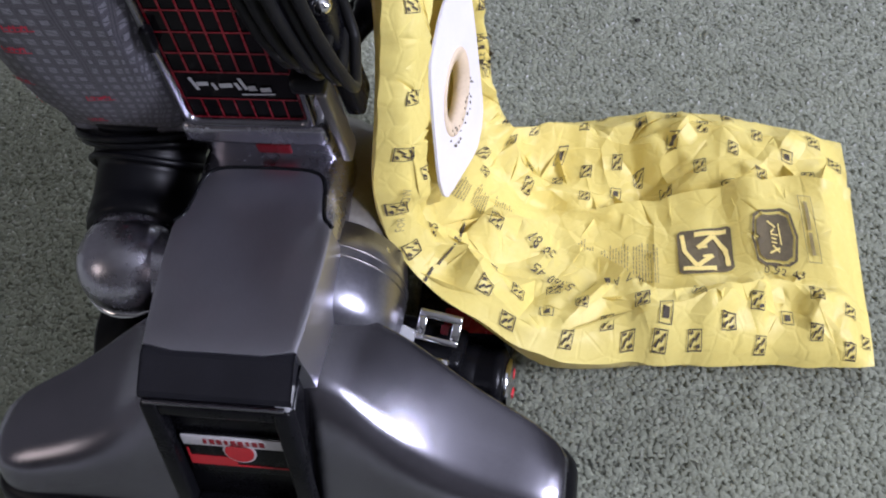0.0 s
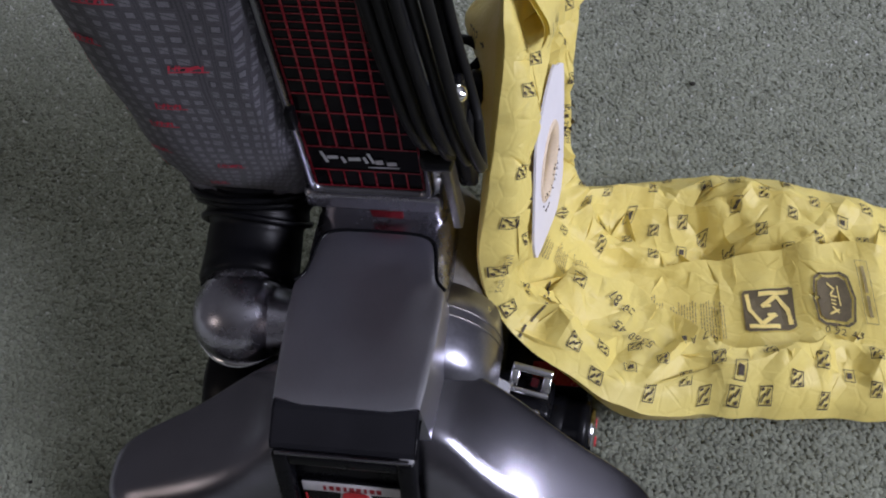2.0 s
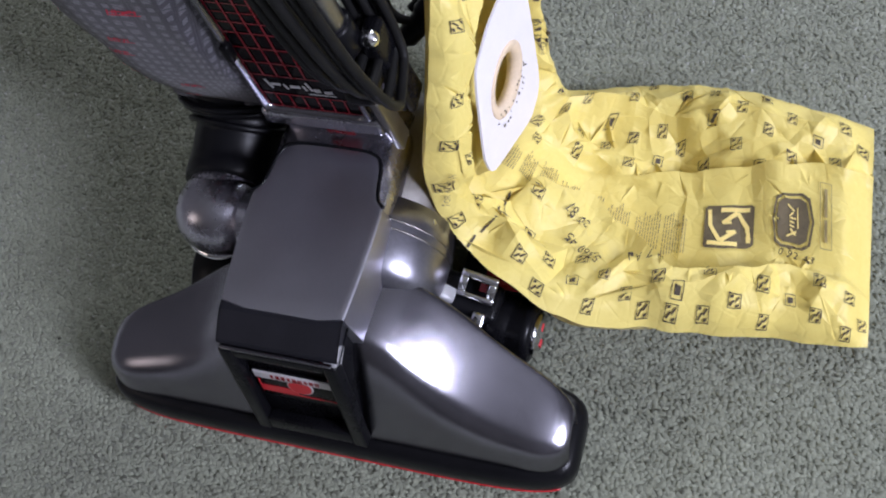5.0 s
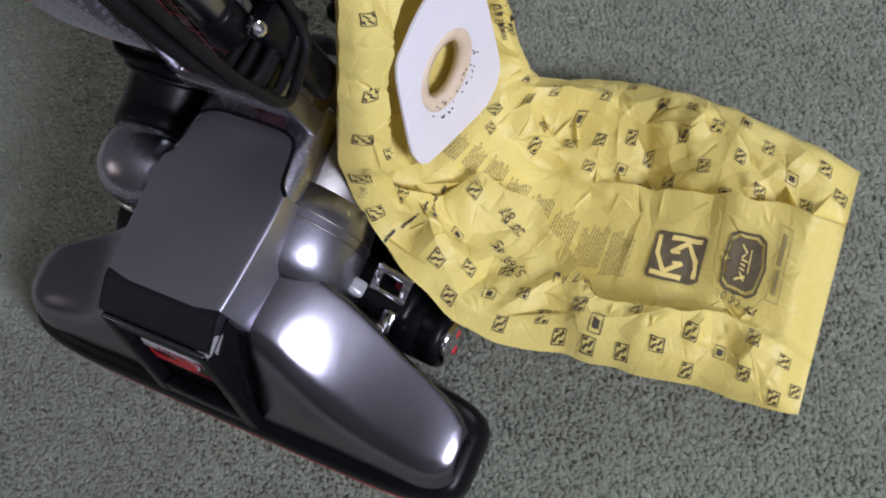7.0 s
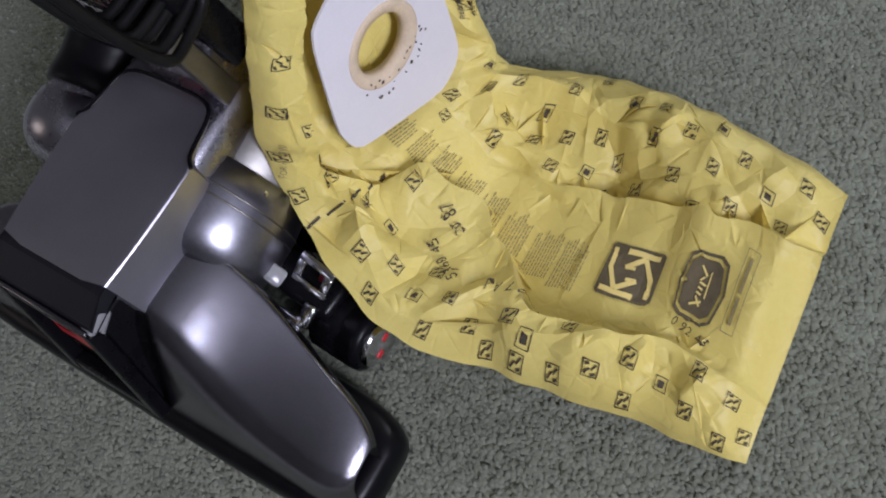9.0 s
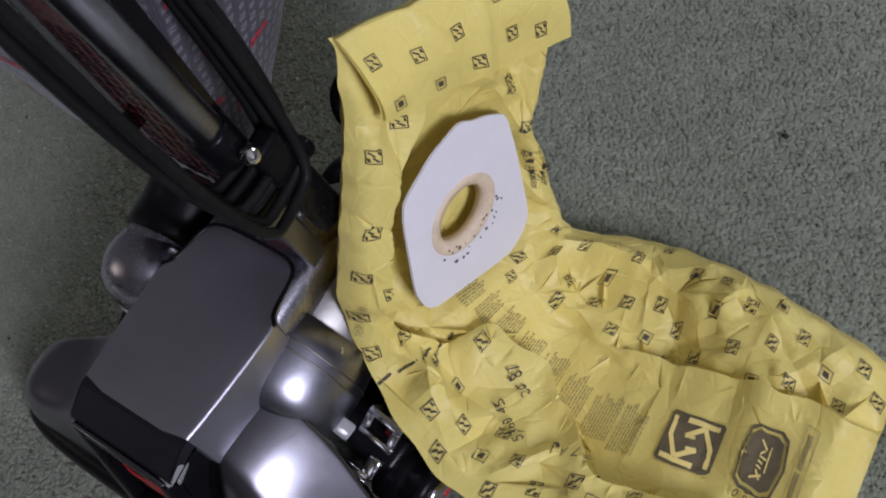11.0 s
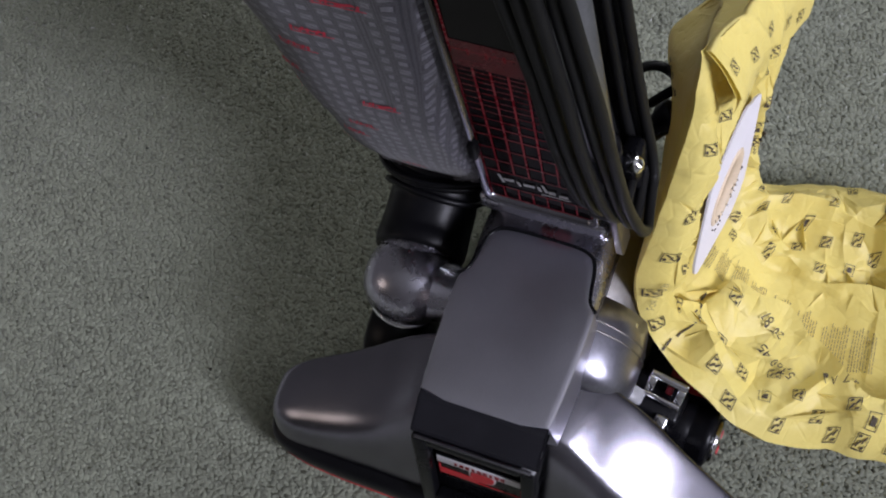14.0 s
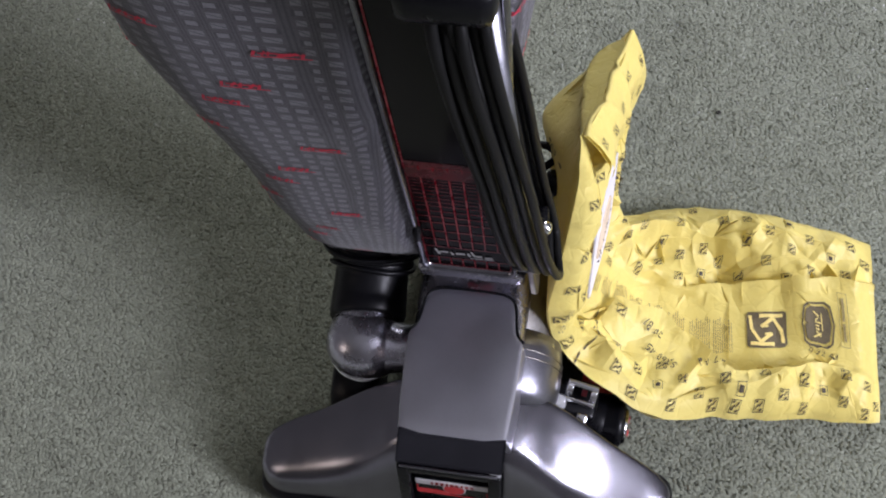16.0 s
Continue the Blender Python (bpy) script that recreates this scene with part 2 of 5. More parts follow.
def part(name, bm, material, parent=None, label="", smooth=True, sharp=0.0):
    """Links a bmesh (in world metres) as one mesh object under a thing or a part; edges bent more than sharp stay sharp."""
    me = bpy.data.meshes.new(name)
    bmesh.ops.recalc_face_normals(bm, faces=bm.faces)
    if sharp:
        bm.normal_update()
        for e in bm.edges:
            e.smooth = len(e.link_faces) == 2 and e.calc_face_angle(0.0) < sharp
    bm.to_mesh(me)
    bm.free()
    for p in me.polygons:
        p.use_smooth = smooth
    me.materials.append(material)
    ob = new(name, me)
    if parent:
        ob.parent = parent
        base = parent.location if parent.data is None else Vector()
        ob.matrix_parent_inverse = Matrix.Translation(-base)
    return tagged(ob, label)


def loft(loops, closed=True, caps=True):
    """A skin over loops of equal length."""
    bm = bmesh.new()
    rows = [[bm.verts.new(p) for p in loop] for loop in loops]
    n = len(rows[0])
    for a, b in zip(rows, rows[1:]):
        for i in range(n if closed else n - 1):
            j = (i + 1) % n
            bm.faces.new((a[i], a[j], b[j], b[i]))
    if caps and closed:
        bm.faces.new(rows[0])
        bm.faces.new(rows[-1])
    return bm


def chaikin(pts, rounds=2, closed=True, cut=0.25):
    pts = [Vector(p) for p in pts]
    for _ in range(rounds):
        out = []
        n = len(pts)
        for i in range(n if closed else n - 1):
            a, b = pts[i], pts[(i + 1) % n]
            out += [a.lerp(b, cut), a.lerp(b, 1 - cut)]
        pts = out if closed else [pts[0], *out, pts[-1]]
    return pts


def smooth_line(pts, n):
    """n points of a Catmull-Rom curve through pts."""
    pts = [Vector(p) for p in pts]
    ext = [2 * pts[0] - pts[1], *pts, 2 * pts[-1] - pts[-2]]
    out = []
    for k in range(n):
        f = k / (n - 1) * (len(pts) - 1)
        i = min(int(f), len(pts) - 2)
        t = f - i
        a, b, c, d = ext[i:i + 4]
        out.append(0.5 * (2 * b + (c - a) * t + (2 * a - 5 * b + 4 * c - d) * t * t + (3 * b - a - 3 * c + d) * t ** 3))
    return out


def tube(pts, radius, sides=12, caps=True):
    """A pipe along pts; radius is one number or one for each point."""
    pts = [Vector(p) for p in pts]
    rad = radius if isinstance(radius, (list, tuple)) else [radius] * len(pts)
    side = None
    loops = []
    for i, p in enumerate(pts):
        d = (pts[min(i + 1, len(pts) - 1)] - pts[max(i - 1, 0)]).normalized()
        if side is None:
            side = d.orthogonal().normalized()
        side = (side - d * side.dot(d)).normalized()
        other = d.cross(side)
        loops.append([p + rad[i] * (math.cos(a) * side + math.sin(a) * other) for a in (2 * math.pi * k / sides for k in range(sides))])
    return loft(loops, True, caps)


def lathe(profile, origin, axis, sides=32):
    """profile: (distance along the axis, radius)."""
    axis = Vector(axis).normalized()
    side = axis.orthogonal().normalized()
    other = axis.cross(side)
    loops = [[Vector(origin) + axis * h + r * (math.cos(a) * side + math.sin(a) * other) for a in (2 * math.pi * k / sides for k in range(sides))] for h, r in profile]
    return loft(loops)


def open_lathe(profile, origin, axis, sides=32):
    """The same with no end caps; the profile may close on itself."""
    axis = Vector(axis).normalized()
    side = axis.orthogonal().normalized()
    other = axis.cross(side)
    return loft([[Vector(origin) + axis * h + r * (math.cos(a) * side + math.sin(a) * other) for a in (2 * math.pi * k / sides for k in range(sides))] for h, r in profile], True, False)


def block(size, m, bevel=0.002, segments=2):
    bm = bmesh.new()
    bmesh.ops.create_cube(bm, size=1, matrix=Matrix.Diagonal((*size, 1)))
    if bevel:
        bmesh.ops.bevel(bm, geom=bm.edges[:], offset=bevel, segments=segments, affect="EDGES", profile=0.6)
    bmesh.ops.transform(bm, matrix=m, verts=bm.verts)
    return bm


def ellipsoid(center, radii, power=2.0, nu=32, nv=20, m=None):
    """A superellipsoid."""
    def s(a, p):
        return math.copysign(abs(a) ** (2 / p), a)
    loops = []
    for j in range(nv + 1):
        phi = -math.pi / 2 + math.pi * (0.01 + 0.98 * j / nv)
        loops.append([Vector((radii[0] * s(math.cos(phi), power) * s(math.cos(t), power), radii[1] * s(math.cos(phi), power) * s(math.sin(t), power), radii[2] * s(math.sin(phi), power))) for t in (2 * math.pi * k / nu for k in range(nu))])
    bm = loft(loops)
    bmesh.ops.transform(bm, matrix=Matrix.Translation(center) @ (m or Matrix()), verts=bm.verts)
    return bm


def ease(x, a, b):
    t = min(1, max(0, (x - a) / (b - a)))
    return t * t * (3 - 2 * t)


def soft_table(x, knots, reach=0.016):
    """The same with its corners rounded off."""
    return sum(table(abs(x + reach * k / 4), knots) for k in range(-4, 5)) / 9


def table(x, knots):
    """Linear interpolation in (x, value) pairs."""
    for (x0, v0), (x1, v1) in zip(knots, knots[1:]):
        if x <= x1:
            return v0 + (v1 - v0) * max(0, (x - x0) / (x1 - x0))
    return knots[-1][1]

# ---------------------------------------------------------------- the room


def wall_with_window(name, m, length, height, hole=None, thick=0.12):
    """A wall along its own x, standing on its own z = 0, facing its own -y; hole: (x0, x1, z0, z1)."""
    bm = bmesh.new()
    pieces = [(-length / 2, length / 2, 0, height)]
    if hole:
        a, b, c, d = hole
        pieces = [(-length / 2, a, 0, height), (b, length / 2, 0, height), (a, b, 0, c), (a, b, d, height)]
    for a, b, c, d in pieces:
        geo = bmesh.ops.create_cube(bm, size=1, matrix=Matrix.Translation(((a + b) / 2, thick / 2, (c + d) / 2)) @ Matrix.Diagonal((b - a, thick, d - c, 1)))
    bmesh.ops.transform(bm, matrix=m, verts=bm.verts)
    return tagged(part(name, bm, WALL, None, "plain painted wall of the room", False), category="wall", kind="structure")


def window_unit(name, m, width, height):
    """A timber window frame with a middle bar."""
    w = tagged(new(name), "white painted window out of view, with an area light in its opening", "window", "", "structure")
    for pname, size, at in (("window_frame", (0.05, 0.06, height), (-width / 2 + 0.025, 0.05, 0)), ("window_frame", (0.05, 0.06, height), (width / 2 - 0.025, 0.05, 0)),
                            ("window_frame", (width - 0.1, 0.06, 0.05), (0, 0.05, height / 2 - 0.025)), ("window_frame", (width - 0.1, 0.06, 0.05), (0, 0.05, 0.025 - height / 2)),
                            ("window_bar", (0.035, 0.04, height - 0.1), (0, 0.05, 0))):
        part(pname, block(size, m @ Matrix.Translation(at), 0.004, 1), CEILING, w, "", False)


RIGHT = pose(3.24, 0, 0, 0, 0, -90)
BACK = pose(0.42, 2.4, 0)
wall_with_window("wall_east", RIGHT, 4.8, 2.9, (0.28, 1.32, 1.30, 2.80))
wall_with_window("wall_north", BACK, 5.64, 2.9, (-0.22, 0.58, 1.0, 2.1))
# the west opening is made up, for the added warm fill lamp
wall_with_window("wall_west", pose(-2.4, 0, 0, 0, 0, 90), 4.8, 2.9, (-2.0, -1.1, 1.1, 2.1))
wall_with_window("wall_south", pose(0.42, -2.4, 0, 0, 0, 180), 5.64, 2.9)
window_unit("window_1", RIGHT @ Matrix.Translation((0.80, 0, 2.05)), 1.04, 1.50)
# invented frame, never in view, around the west fill lamp
LEFT = pose(-2.4, 0, 0, 0, 0, 90)
window_unit("fill_window", LEFT @ Matrix.Translation((-1.55, 0, 1.6)), 0.9, 1.0)
window_unit("window_2", BACK @ Matrix.Translation((0.18, 0, 1.55)), 0.8, 1.1)
tagged(part("ceiling", block((6.0, 5.1, 0.1), pose(0.42, 0, 2.955), 0, 1), CEILING, None, "plain pale ceiling", False), category="ceiling", kind="structure")


def carpet():
    bm = bmesh.new()
    bmesh.ops.create_grid(bm, x_segments=40, y_segments=40, size=3.0)
    for v in bm.verts:
        v.co.x, v.co.y, v.co.z = v.co.x + 0.42, v.co.y * 0.85, -0.0004
    floor = tagged(part("floor", bm, CARPET, None, "sage green-grey fitted carpet with short cut pile", False), category="carpet", kind="structure")
    # the pile near the vacuum cleaner: small leaning tufts
    rng = np.random.default_rng(7)
    step = 0.0029
    x0, x1, y0, y1 = -0.90, 0.60, -0.34, 0.74
    gx, gy = np.meshgrid(np.arange(x0, x1, step), np.arange(y0, y1, step))
    gx, gy = gx.ravel(), gy.ravel()
    # the modelled pile thins out towards its rim
    rim = np.minimum(np.minimum(gx - x0, x1 - gx), np.minimum(gy - y0, y1 - gy))
    keep = rng.uniform(0, 1, gx.size) < rim / 0.12
    gx, gy = gx[keep], gy[keep]
    n = gx.size
    cx = gx + rng.uniform(-0.5, 0.5, n) * step
    cy = gy + rng.uniform(-0.5, 0.5, n) * step
    r = rng.uniform(0.0021, 0.0033, n)
    top = rng.uniform(0.0010, 0.0022, n)
    leanx, leany = rng.normal(0, 0.0014, n), rng.normal(0, 0.0014, n)
    turn = rng.uniform(0, 2 * np.pi, n)
    verts = np.empty((n, 5, 3))
    for k in range(4):
        a = turn + k * np.pi / 2
        flat = rng.uniform(0.7, 1.2, n)
        verts[:, k] = np.stack([cx + r * flat * np.cos(a), cy + r * flat * np.sin(a), top - 0.0022], 1)
    verts[:, 4] = np.stack([cx + leanx, cy + leany, top], 1)
    tri = np.array([[4, 0, 1], [4, 1, 2], [4, 2, 3], [4, 3, 0]])
    faces = (tri[None] + 5 * np.arange(n)[:, None, None]).reshape(-1, 3)
    me = bpy.data.meshes.new("carpet_pile")
    me.vertices.add(n * 5)
    me.vertices.foreach_set("co", verts.ravel())
    me.loops.add(len(faces) * 3)
    me.loops.foreach_set("vertex_index", faces.ravel().astype(np.int32))
    me.polygons.add(len(faces))
    me.polygons.foreach_set("loop_start", np.arange(0, len(faces) * 3, 3, dtype=np.int32))
    me.polygons.foreach_set("use_smooth", np.ones(len(faces), dtype=bool))
    me.update(calc_edges=True)
    me.validate()
    me.materials.append(PILE)
    tagged(new("carpet_pile", me), "short sage green-grey cut carpet pile", "carpet pile", "", "stuff")
    return floor


carpet()

# ---------------------------------------------------------------- the vacuum cleaner
vacuum = thing("vacuum_cleaner", "polished metal upright vacuum cleaner with grey cloth bag standing on carpet", "vacuum cleaner", (0.0, 0.05, 0.0))


def nozzle_section(x):
    """The nozzle's outline across, at x: front foot, crest, back edge, back foot."""
    s = abs(x)
    crest_y = soft_table(s, [(0, -0.012), (0.05, -0.014), (0.075, -0.026), (0.10, -0.034), (0.13, -0.038), (0.19, -0.040)])
    crest_z = soft_table(s, [(0, 0.128), (0.05, 0.126), (0.075, 0.098), (0.10, 0.078), (0.13, 0.066), (0.165, 0.058), (0.19, 0.054)])
    back_y = soft_table(s, [(0, 0.05), (0.05, 0.048), (0.09, 0.041), (0.12, 0.027), (0.165, 0.010), (0.19, 0.005)])
    back_z = soft_table(s, [(0, 0.130), (0.05, 0.128), (0.09, 0.101), (0.12, 0.082), (0.165, 0.064), (0.19, 0.058)])
    end = max(0.0, (s - 0.148) / 0.0345)
    q = (1 - min(1, end) ** 2.6) ** (1 / 2.6)
    mid = -0.018
    low = 0.030
    pts = [(-0.049, low), (-0.047, low + 0.010), (crest_y, crest_z), ((crest_y + back_y) / 2, (crest_z + back_z) / 2 + 0.0026), (back_y - 0.003, back_z + 0.0004), (back_y, back_z - 0.001), (back_y + 0.001, back_z - 0.006), (back_y + 0.001, (back_z + low) / 2 + 0.006), (back_y - 0.006, low)]
    flat = [Vector((x, mid + (y - mid) * (0.15 + 0.85 * q), low + (z - low) * (0.55 + 0.45 * q))) for y, z in pts]
    return chaikin(flat, 3, closed=False)


def nozzle():
    half = 0.1808
    xs = sorted({round(v, 5) for v in [half * (1 - (1 - k / 14) ** 2 * 0.22) for k in range(15)] + [0.142 * k / 30 for k in range(31)]})
    xs = [-v for v in reversed(xs) if v > 0] + xs
    bm = loft([[p + Vector((0.0055, 0, 0)) for p in nozzle_section(x)] for x in xs], closed=False)
    bmesh.ops.holes_fill(bm, edges=bm.edges, sides=0)
    return bm


head = part("nozzle", nozzle(), ALU, vacuum, "polished aluminium floor nozzle with sloping shoulders")


def bumper_loop(off, z):
    pts = []
    for k in range(96):
        a = 2 * math.pi * k / 96
        c, s = math.cos(a), math.sin(a)
        pts.append(Vector((0.0055 + (0.1862 + off) * math.copysign(abs(c) ** 0.32, c), -0.017 + (0.042 + off) * math.copysign(abs(s) ** 0.42, s), z)))
    return pts


part("bumper", loft([bumper_loop(o, z) for o, z in ((-0.008, 0.002), (-0.003, 0.004), (-0.0005, 0.009), (0.0, 0.020), (-0.0015, 0.028), (-0.005, 0.033), (-0.012, 0.034))]), RUBBER, head, "black rubber bumper strip")
front = [p for p in bumper_loop(-0.0012, 0.0052) if p.y < -0.048]
front.sort(key=lambda p: p.x)
part("stripe", tube(front, 0.0011, 8), RED, head, "thin red trim line")

# headlight hood with its raised lid
HOOD_EDGE = [(0.0418, -0.0085), (0.0435, 0.008), (0.0450, 0.03), (0.0462, 0.055), (0.0462, 0.077), (0.0405, 0.082), (0.0385, 0.092), (0.0370, 0.104), (0.0335, 0.1130), (0.024, 0.1165), (0.008, 0.117)]


def hood_loop(off, z, z_back=None):
    right = [(x + off + 0.0015, y + (off if y > 0.1 else 0)) for x, y in HOOD_EDGE]
    left = [(-x - off, y + (off if y > 0.1 else 0)) for x, y in reversed(HOOD_EDGE)]
    ring = chaikin([(x, y, z) for x, y in right + left], 1, True, 0.2)
    return ring


def hood_cap(k, z):
    mid = Vector((0.001, 0.055, 0))
    return [Vector((mid.x + (p.x - mid.x) * k, mid.y + (p.y - mid.y) * k, z)) for p in hood_loop(-0.0030, z)]


hood = part("headlight_hood", loft([hood_loop(0.006, 0.098), hood_loop(0.0035, 0.135), hood_loop(0.0012, 0.155), hood_loop(0.0008, 0.1626), hood_loop(0.0001, 0.1636), hood_loop(-0.0012, 0.1640), hood_cap(0.98, 0.1642), hood_cap(0.8, 0.1647), hood_cap(0.5, 0.1652), hood_cap(0.2, 0.1655)]), HOOD, vacuum, "satin grey metal headlight hood", True, 0.28)
seam = [(x + 0.0024, y + (0.001 if y > 0.1 else 0), 0.1632) for x, y in HOOD_EDGE[4:]] + [(-x - 0.0010, y + (0.001 if y > 0.1 else 0), 0.1632) for x, y in reversed(HOOD_EDGE[4:])]
part("seam", tube(chaikin(seam, 2, False), 0.0014, 8), BLACK, hood, "dark gap round the lid")


def visor():
    """The dark sloping brow in front of the hood."""
    prof = [(0.006, 0.1615), (-0.0085, 0.1630), (-0.0115, 0.1627), (-0.029, 0.1535), (-0.031, 0.1505), (-0.030, 0.1465), (-0.010, 0.150), (0.006, 0.150)]
    return loft([[Vector((x * f + 0.001, y, z)) for y, z in prof] for x, f in ((-0.0435, 0.97), (-0.0435, 1), (0.0435, 1), (0.0435, 0.97))])


part("visor", visor(), VISOR, hood, "charcoal brow over the headlight", False)
part("lens_corner", block((0.010, 0.016, 0.012), pose(0.0385, -0.024, 0.1465, 25, 0, 0), 0.002), CLEAR, hood, "clear plastic lens corner")

# headlight front: black frame with a recessed window
FACE_TOP, FACE_LOW = Vector((0, -0.033, 0.149)), Vector((0, -0.0545, 0.040))
face_up = (FACE_TOP - FACE_LOW).normalized()
face_out = Vector((1, 0, 0)).cross(face_up).normalized()
if face_out.y > 0:
    face_out = -face_out
FACE = Matrix(((1, face_up.x, face_out.x, 0.001), (0, face_up.y, face_out.y, (FACE_TOP.y + FACE_LOW.y) / 2), (0, face_up.z, face_out.z, (FACE_TOP.z + FACE_LOW.z) / 2), (0, 0, 0, 1)))
part("headlight_housing", block((0.079, 0.110, 0.040), FACE @ Matrix.Translation((0, 0, -0.0285)), 0.003), BLACK, hood, "black headlight housing")
for size, at in (((0.010, 0.110, 0.010), (-0.0375, 0, -0.003)), ((0.010, 0.110, 0.010), (0.0375, 0, -0.003)), ((0.066, 0.009, 0.010), (0, 0.050, -0.0035)), ((0.066, 0.014, 0.010), (0, -0.047, -0.0035))):
    part("headlight_frame", block(size, FACE @ Matrix.Translation(at), 0.002), BLACK, hood, "glossy black headlight frame")
part("chrome_line", block((0.080, 0.0022, 0.003), FACE @ Matrix.Translation((0, 0.0565, 0.0005)), 0.0008), ALU, hood)
badge = part("badge", block((0.062, 0.036, 0.0015), FACE @ Matrix.Translation((0.001, 0.004, -0.0065)), 0.0005), BLACK, hood, "black badge with silver and red print")
part("badge_strip", block((0.061, 0.0085, 0.0012), FACE @ Matrix.Translation((0.001, 0.0165, -0.0050)), 0.0003), LABEL, badge, "silver strip with faint red lettering")
for k in range(9):
    part("print_bar", block((0.0028 if k % 3 else 0.0018, 0.0040, 0.0004), FACE @ Matrix.Translation((-0.0165 + 0.0042 * k + 0.001, 0.0165, -0.0042)), 0), DARK_RED, badge, "", False)
for w, x, y, h in ((0.028, -0.015, -0.0030, 0.0072), (0.060, 0.001, -0.0070, 0.0012), (0.0012, 0.0305, -0.0005, 0.0130), (0.0012, -0.0285, 0.0040, 0.0070)):
    part("red_line", block((w, h, 0.0005), FACE @ Matrix.Translation((x, y, -0.0056)), 0), RED, badge, "", False)
part("emblem", lathe([(0, 0.0), (0, 0.0098), (0.0006, 0.0098), (0.0006, 0.0001)], FACE @ Vector((0.003, 0.0072, -0.0055)), FACE.to_3x3() @ Vector((0, 0, 1)), 28), LABEL, badge, "round silver and red emblem", False)
part("emblem_ring", lathe([(0, 0.0062), (0, 0.0085), (0.0005, 0.0085), (0.0005, 0.0062)], FACE @ Vector((0.003, 0.0072, -0.0049)), FACE.to_3x3() @ Vector((0, 0, 1)), 28), RED, badge, "", False)

# body behind the hood
body = part("body", ellipsoid((0.001, 0.108, 0.100), (0.0478, 0.044, 0.0622), 7.0), ALU_CAST, vacuum, "cast aluminium body")
part("motor_housing", lathe([(0.0, 0.028), (0.006, 0.045), (0.02, 0.053), (0.06, 0.057), (0.09, 0.058), (0.12, 0.052), (0.14, 0.035), (0.145, 0.01)], (0.020, 0.055, 0.088), (0, 1, 0), 40), ALU_WORN, vacuum, "worn aluminium motor housing")
shoulder = part("fan_shoulder", lathe([(0.0, 0.022), (0.0008, 0.0330), (0.0030, 0.0405), (0.0070, 0.0456), (0.0130, 0.0490), (0.0210, 0.0508), (0.0320, 0.0514), (0.0480, 0.0512), (0.066, 0.0490)], (0.0305, 0.0335, 0.0935), (0, 1, 0.03), 64), BARREL, vacuum, "polished barrel-shaped fan case")
for y in (0.0735, 0.0800):
    part("case_seam", lathe([(0, 0.0508), (0.0005, 0.0519), (0.0014, 0.0519), (0.002, 0.0508)], (0.0305, y, 0.0948), (0, 1, 0.03), 56), ALU_WORN, shoulder)
part("case_tab", block((0.016, 0.012, 0.014), pose(0.0790, 0.0560, 0.0790, 0, 38, -4), 0.003), CLEAR, shoulder, "clear plastic tab")
part("screw", lathe([(0, 0.0), (0, 0.0035), (0.0012, 0.0030), (0.0015, 0.0)], (0.071, 0.090, 0.122), (0.8, 0.0, 0.6), 12), CHROME, vacuum)

# neck under the handle panel
neck = part("neck", block((0.082, 0.036, 0.070), pose(0.001, 0.1475, 0.158, 6, 0, 0), 0.006, 3), ALU_CAST, vacuum, "cast aluminium handle neck")
part("indicator", block((0.021, 0.005, 0.009), pose(0.005, 0.1285, 0.1715, 6, 0, 0), 0.001), DARK_RED, neck, "small dark red window")

# exhaust elbow and hose on the bag side
ELBOW = Vector((-0.0920, 0.0790, 0.1110))
RISE = Vector((-0.06, 0.99, 0.08)).normalized()
elbow = part("exhaust_elbow", ellipsoid(ELBOW, (0.0332, 0.0326, 0.0318), 2.2, 40, 26), ALU_CAST, vacuum, "polished aluminium exhaust elbow")
part("elbow_collar", lathe([(0.0, 0.0290), (0.0100, 0.0296), (0.0180, 0.0290), (0.0300, 0.0284), (0.036, 0.0280)], ELBOW, RISE, 44), ALU_CAST, elbow, "smooth upper collar of the elbow")
part("elbow_pipe", tube(smooth_line([(-0.088, 0.079, 0.1120), (-0.066, 0.077, 0.1110), (-0.052, 0.077, 0.1100), (-0.036, 0.078, 0.1100)], 14), [0.0285, 0.0275, 0.0262, 0.0248, 0.0236, 0.0226, 0.0220, 0.0218, 0.0220, 0.0224, 0.0230, 0.0236, 0.0242, 0.0250], 28), ALU_CAST, elbow)
part("elbow_flange", lathe([(0.0, 0.0300), (0.0006, 0.0336), (0.0030, 0.0340), (0.0044, 0.0314)], ELBOW + Vector((0, 0, -0.0115)), (0, -0.04, 1), 48), CHROME, elbow, "bright rim under the elbow")
part("elbow_bowl", lathe([(0.0, 0.0180), (0.004, 0.0225), (0.009, 0.0262), (0.014, 0.0284), (0.0185, 0.0292)], ELBOW + Vector((0, 0, -0.0295)), (0, -0.04, 1), 44), ALU_WORN, elbow, "dull lower bowl of the elbow")
part("elbow_base", lathe([(0.0, 0.012), (0.006, 0.018), (0.012, 0.021), (0.020, 0.022)], ELBOW + Vector((0, 0, -0.046)), (0, -0.04, 1), 32), RUBBER, elbow)
hose_line = smooth_line([ELBOW + RISE * 0.0195, ELBOW + RISE * 0.0380, (-0.0945, 0.1360, 0.1210), (-0.0940, 0.1530, 0.1310), (-0.0935, 0.1660, 0.1430), (-0.0930, 0.1730, 0.1560)], 34)
hose = part("hose", tube(hose_line, [0.0322 + 0.0016 * ease(k, 0, 2) - 0.0012 * ease(k, 2, 12) + 0.0095 * ease(k, 14, 28) + 0.0014 * math.sin(k * 1.15) * ease(k, 13, 17) for k in range(34)], 40), RUBBER, vacuum, "black rubber bag hose")
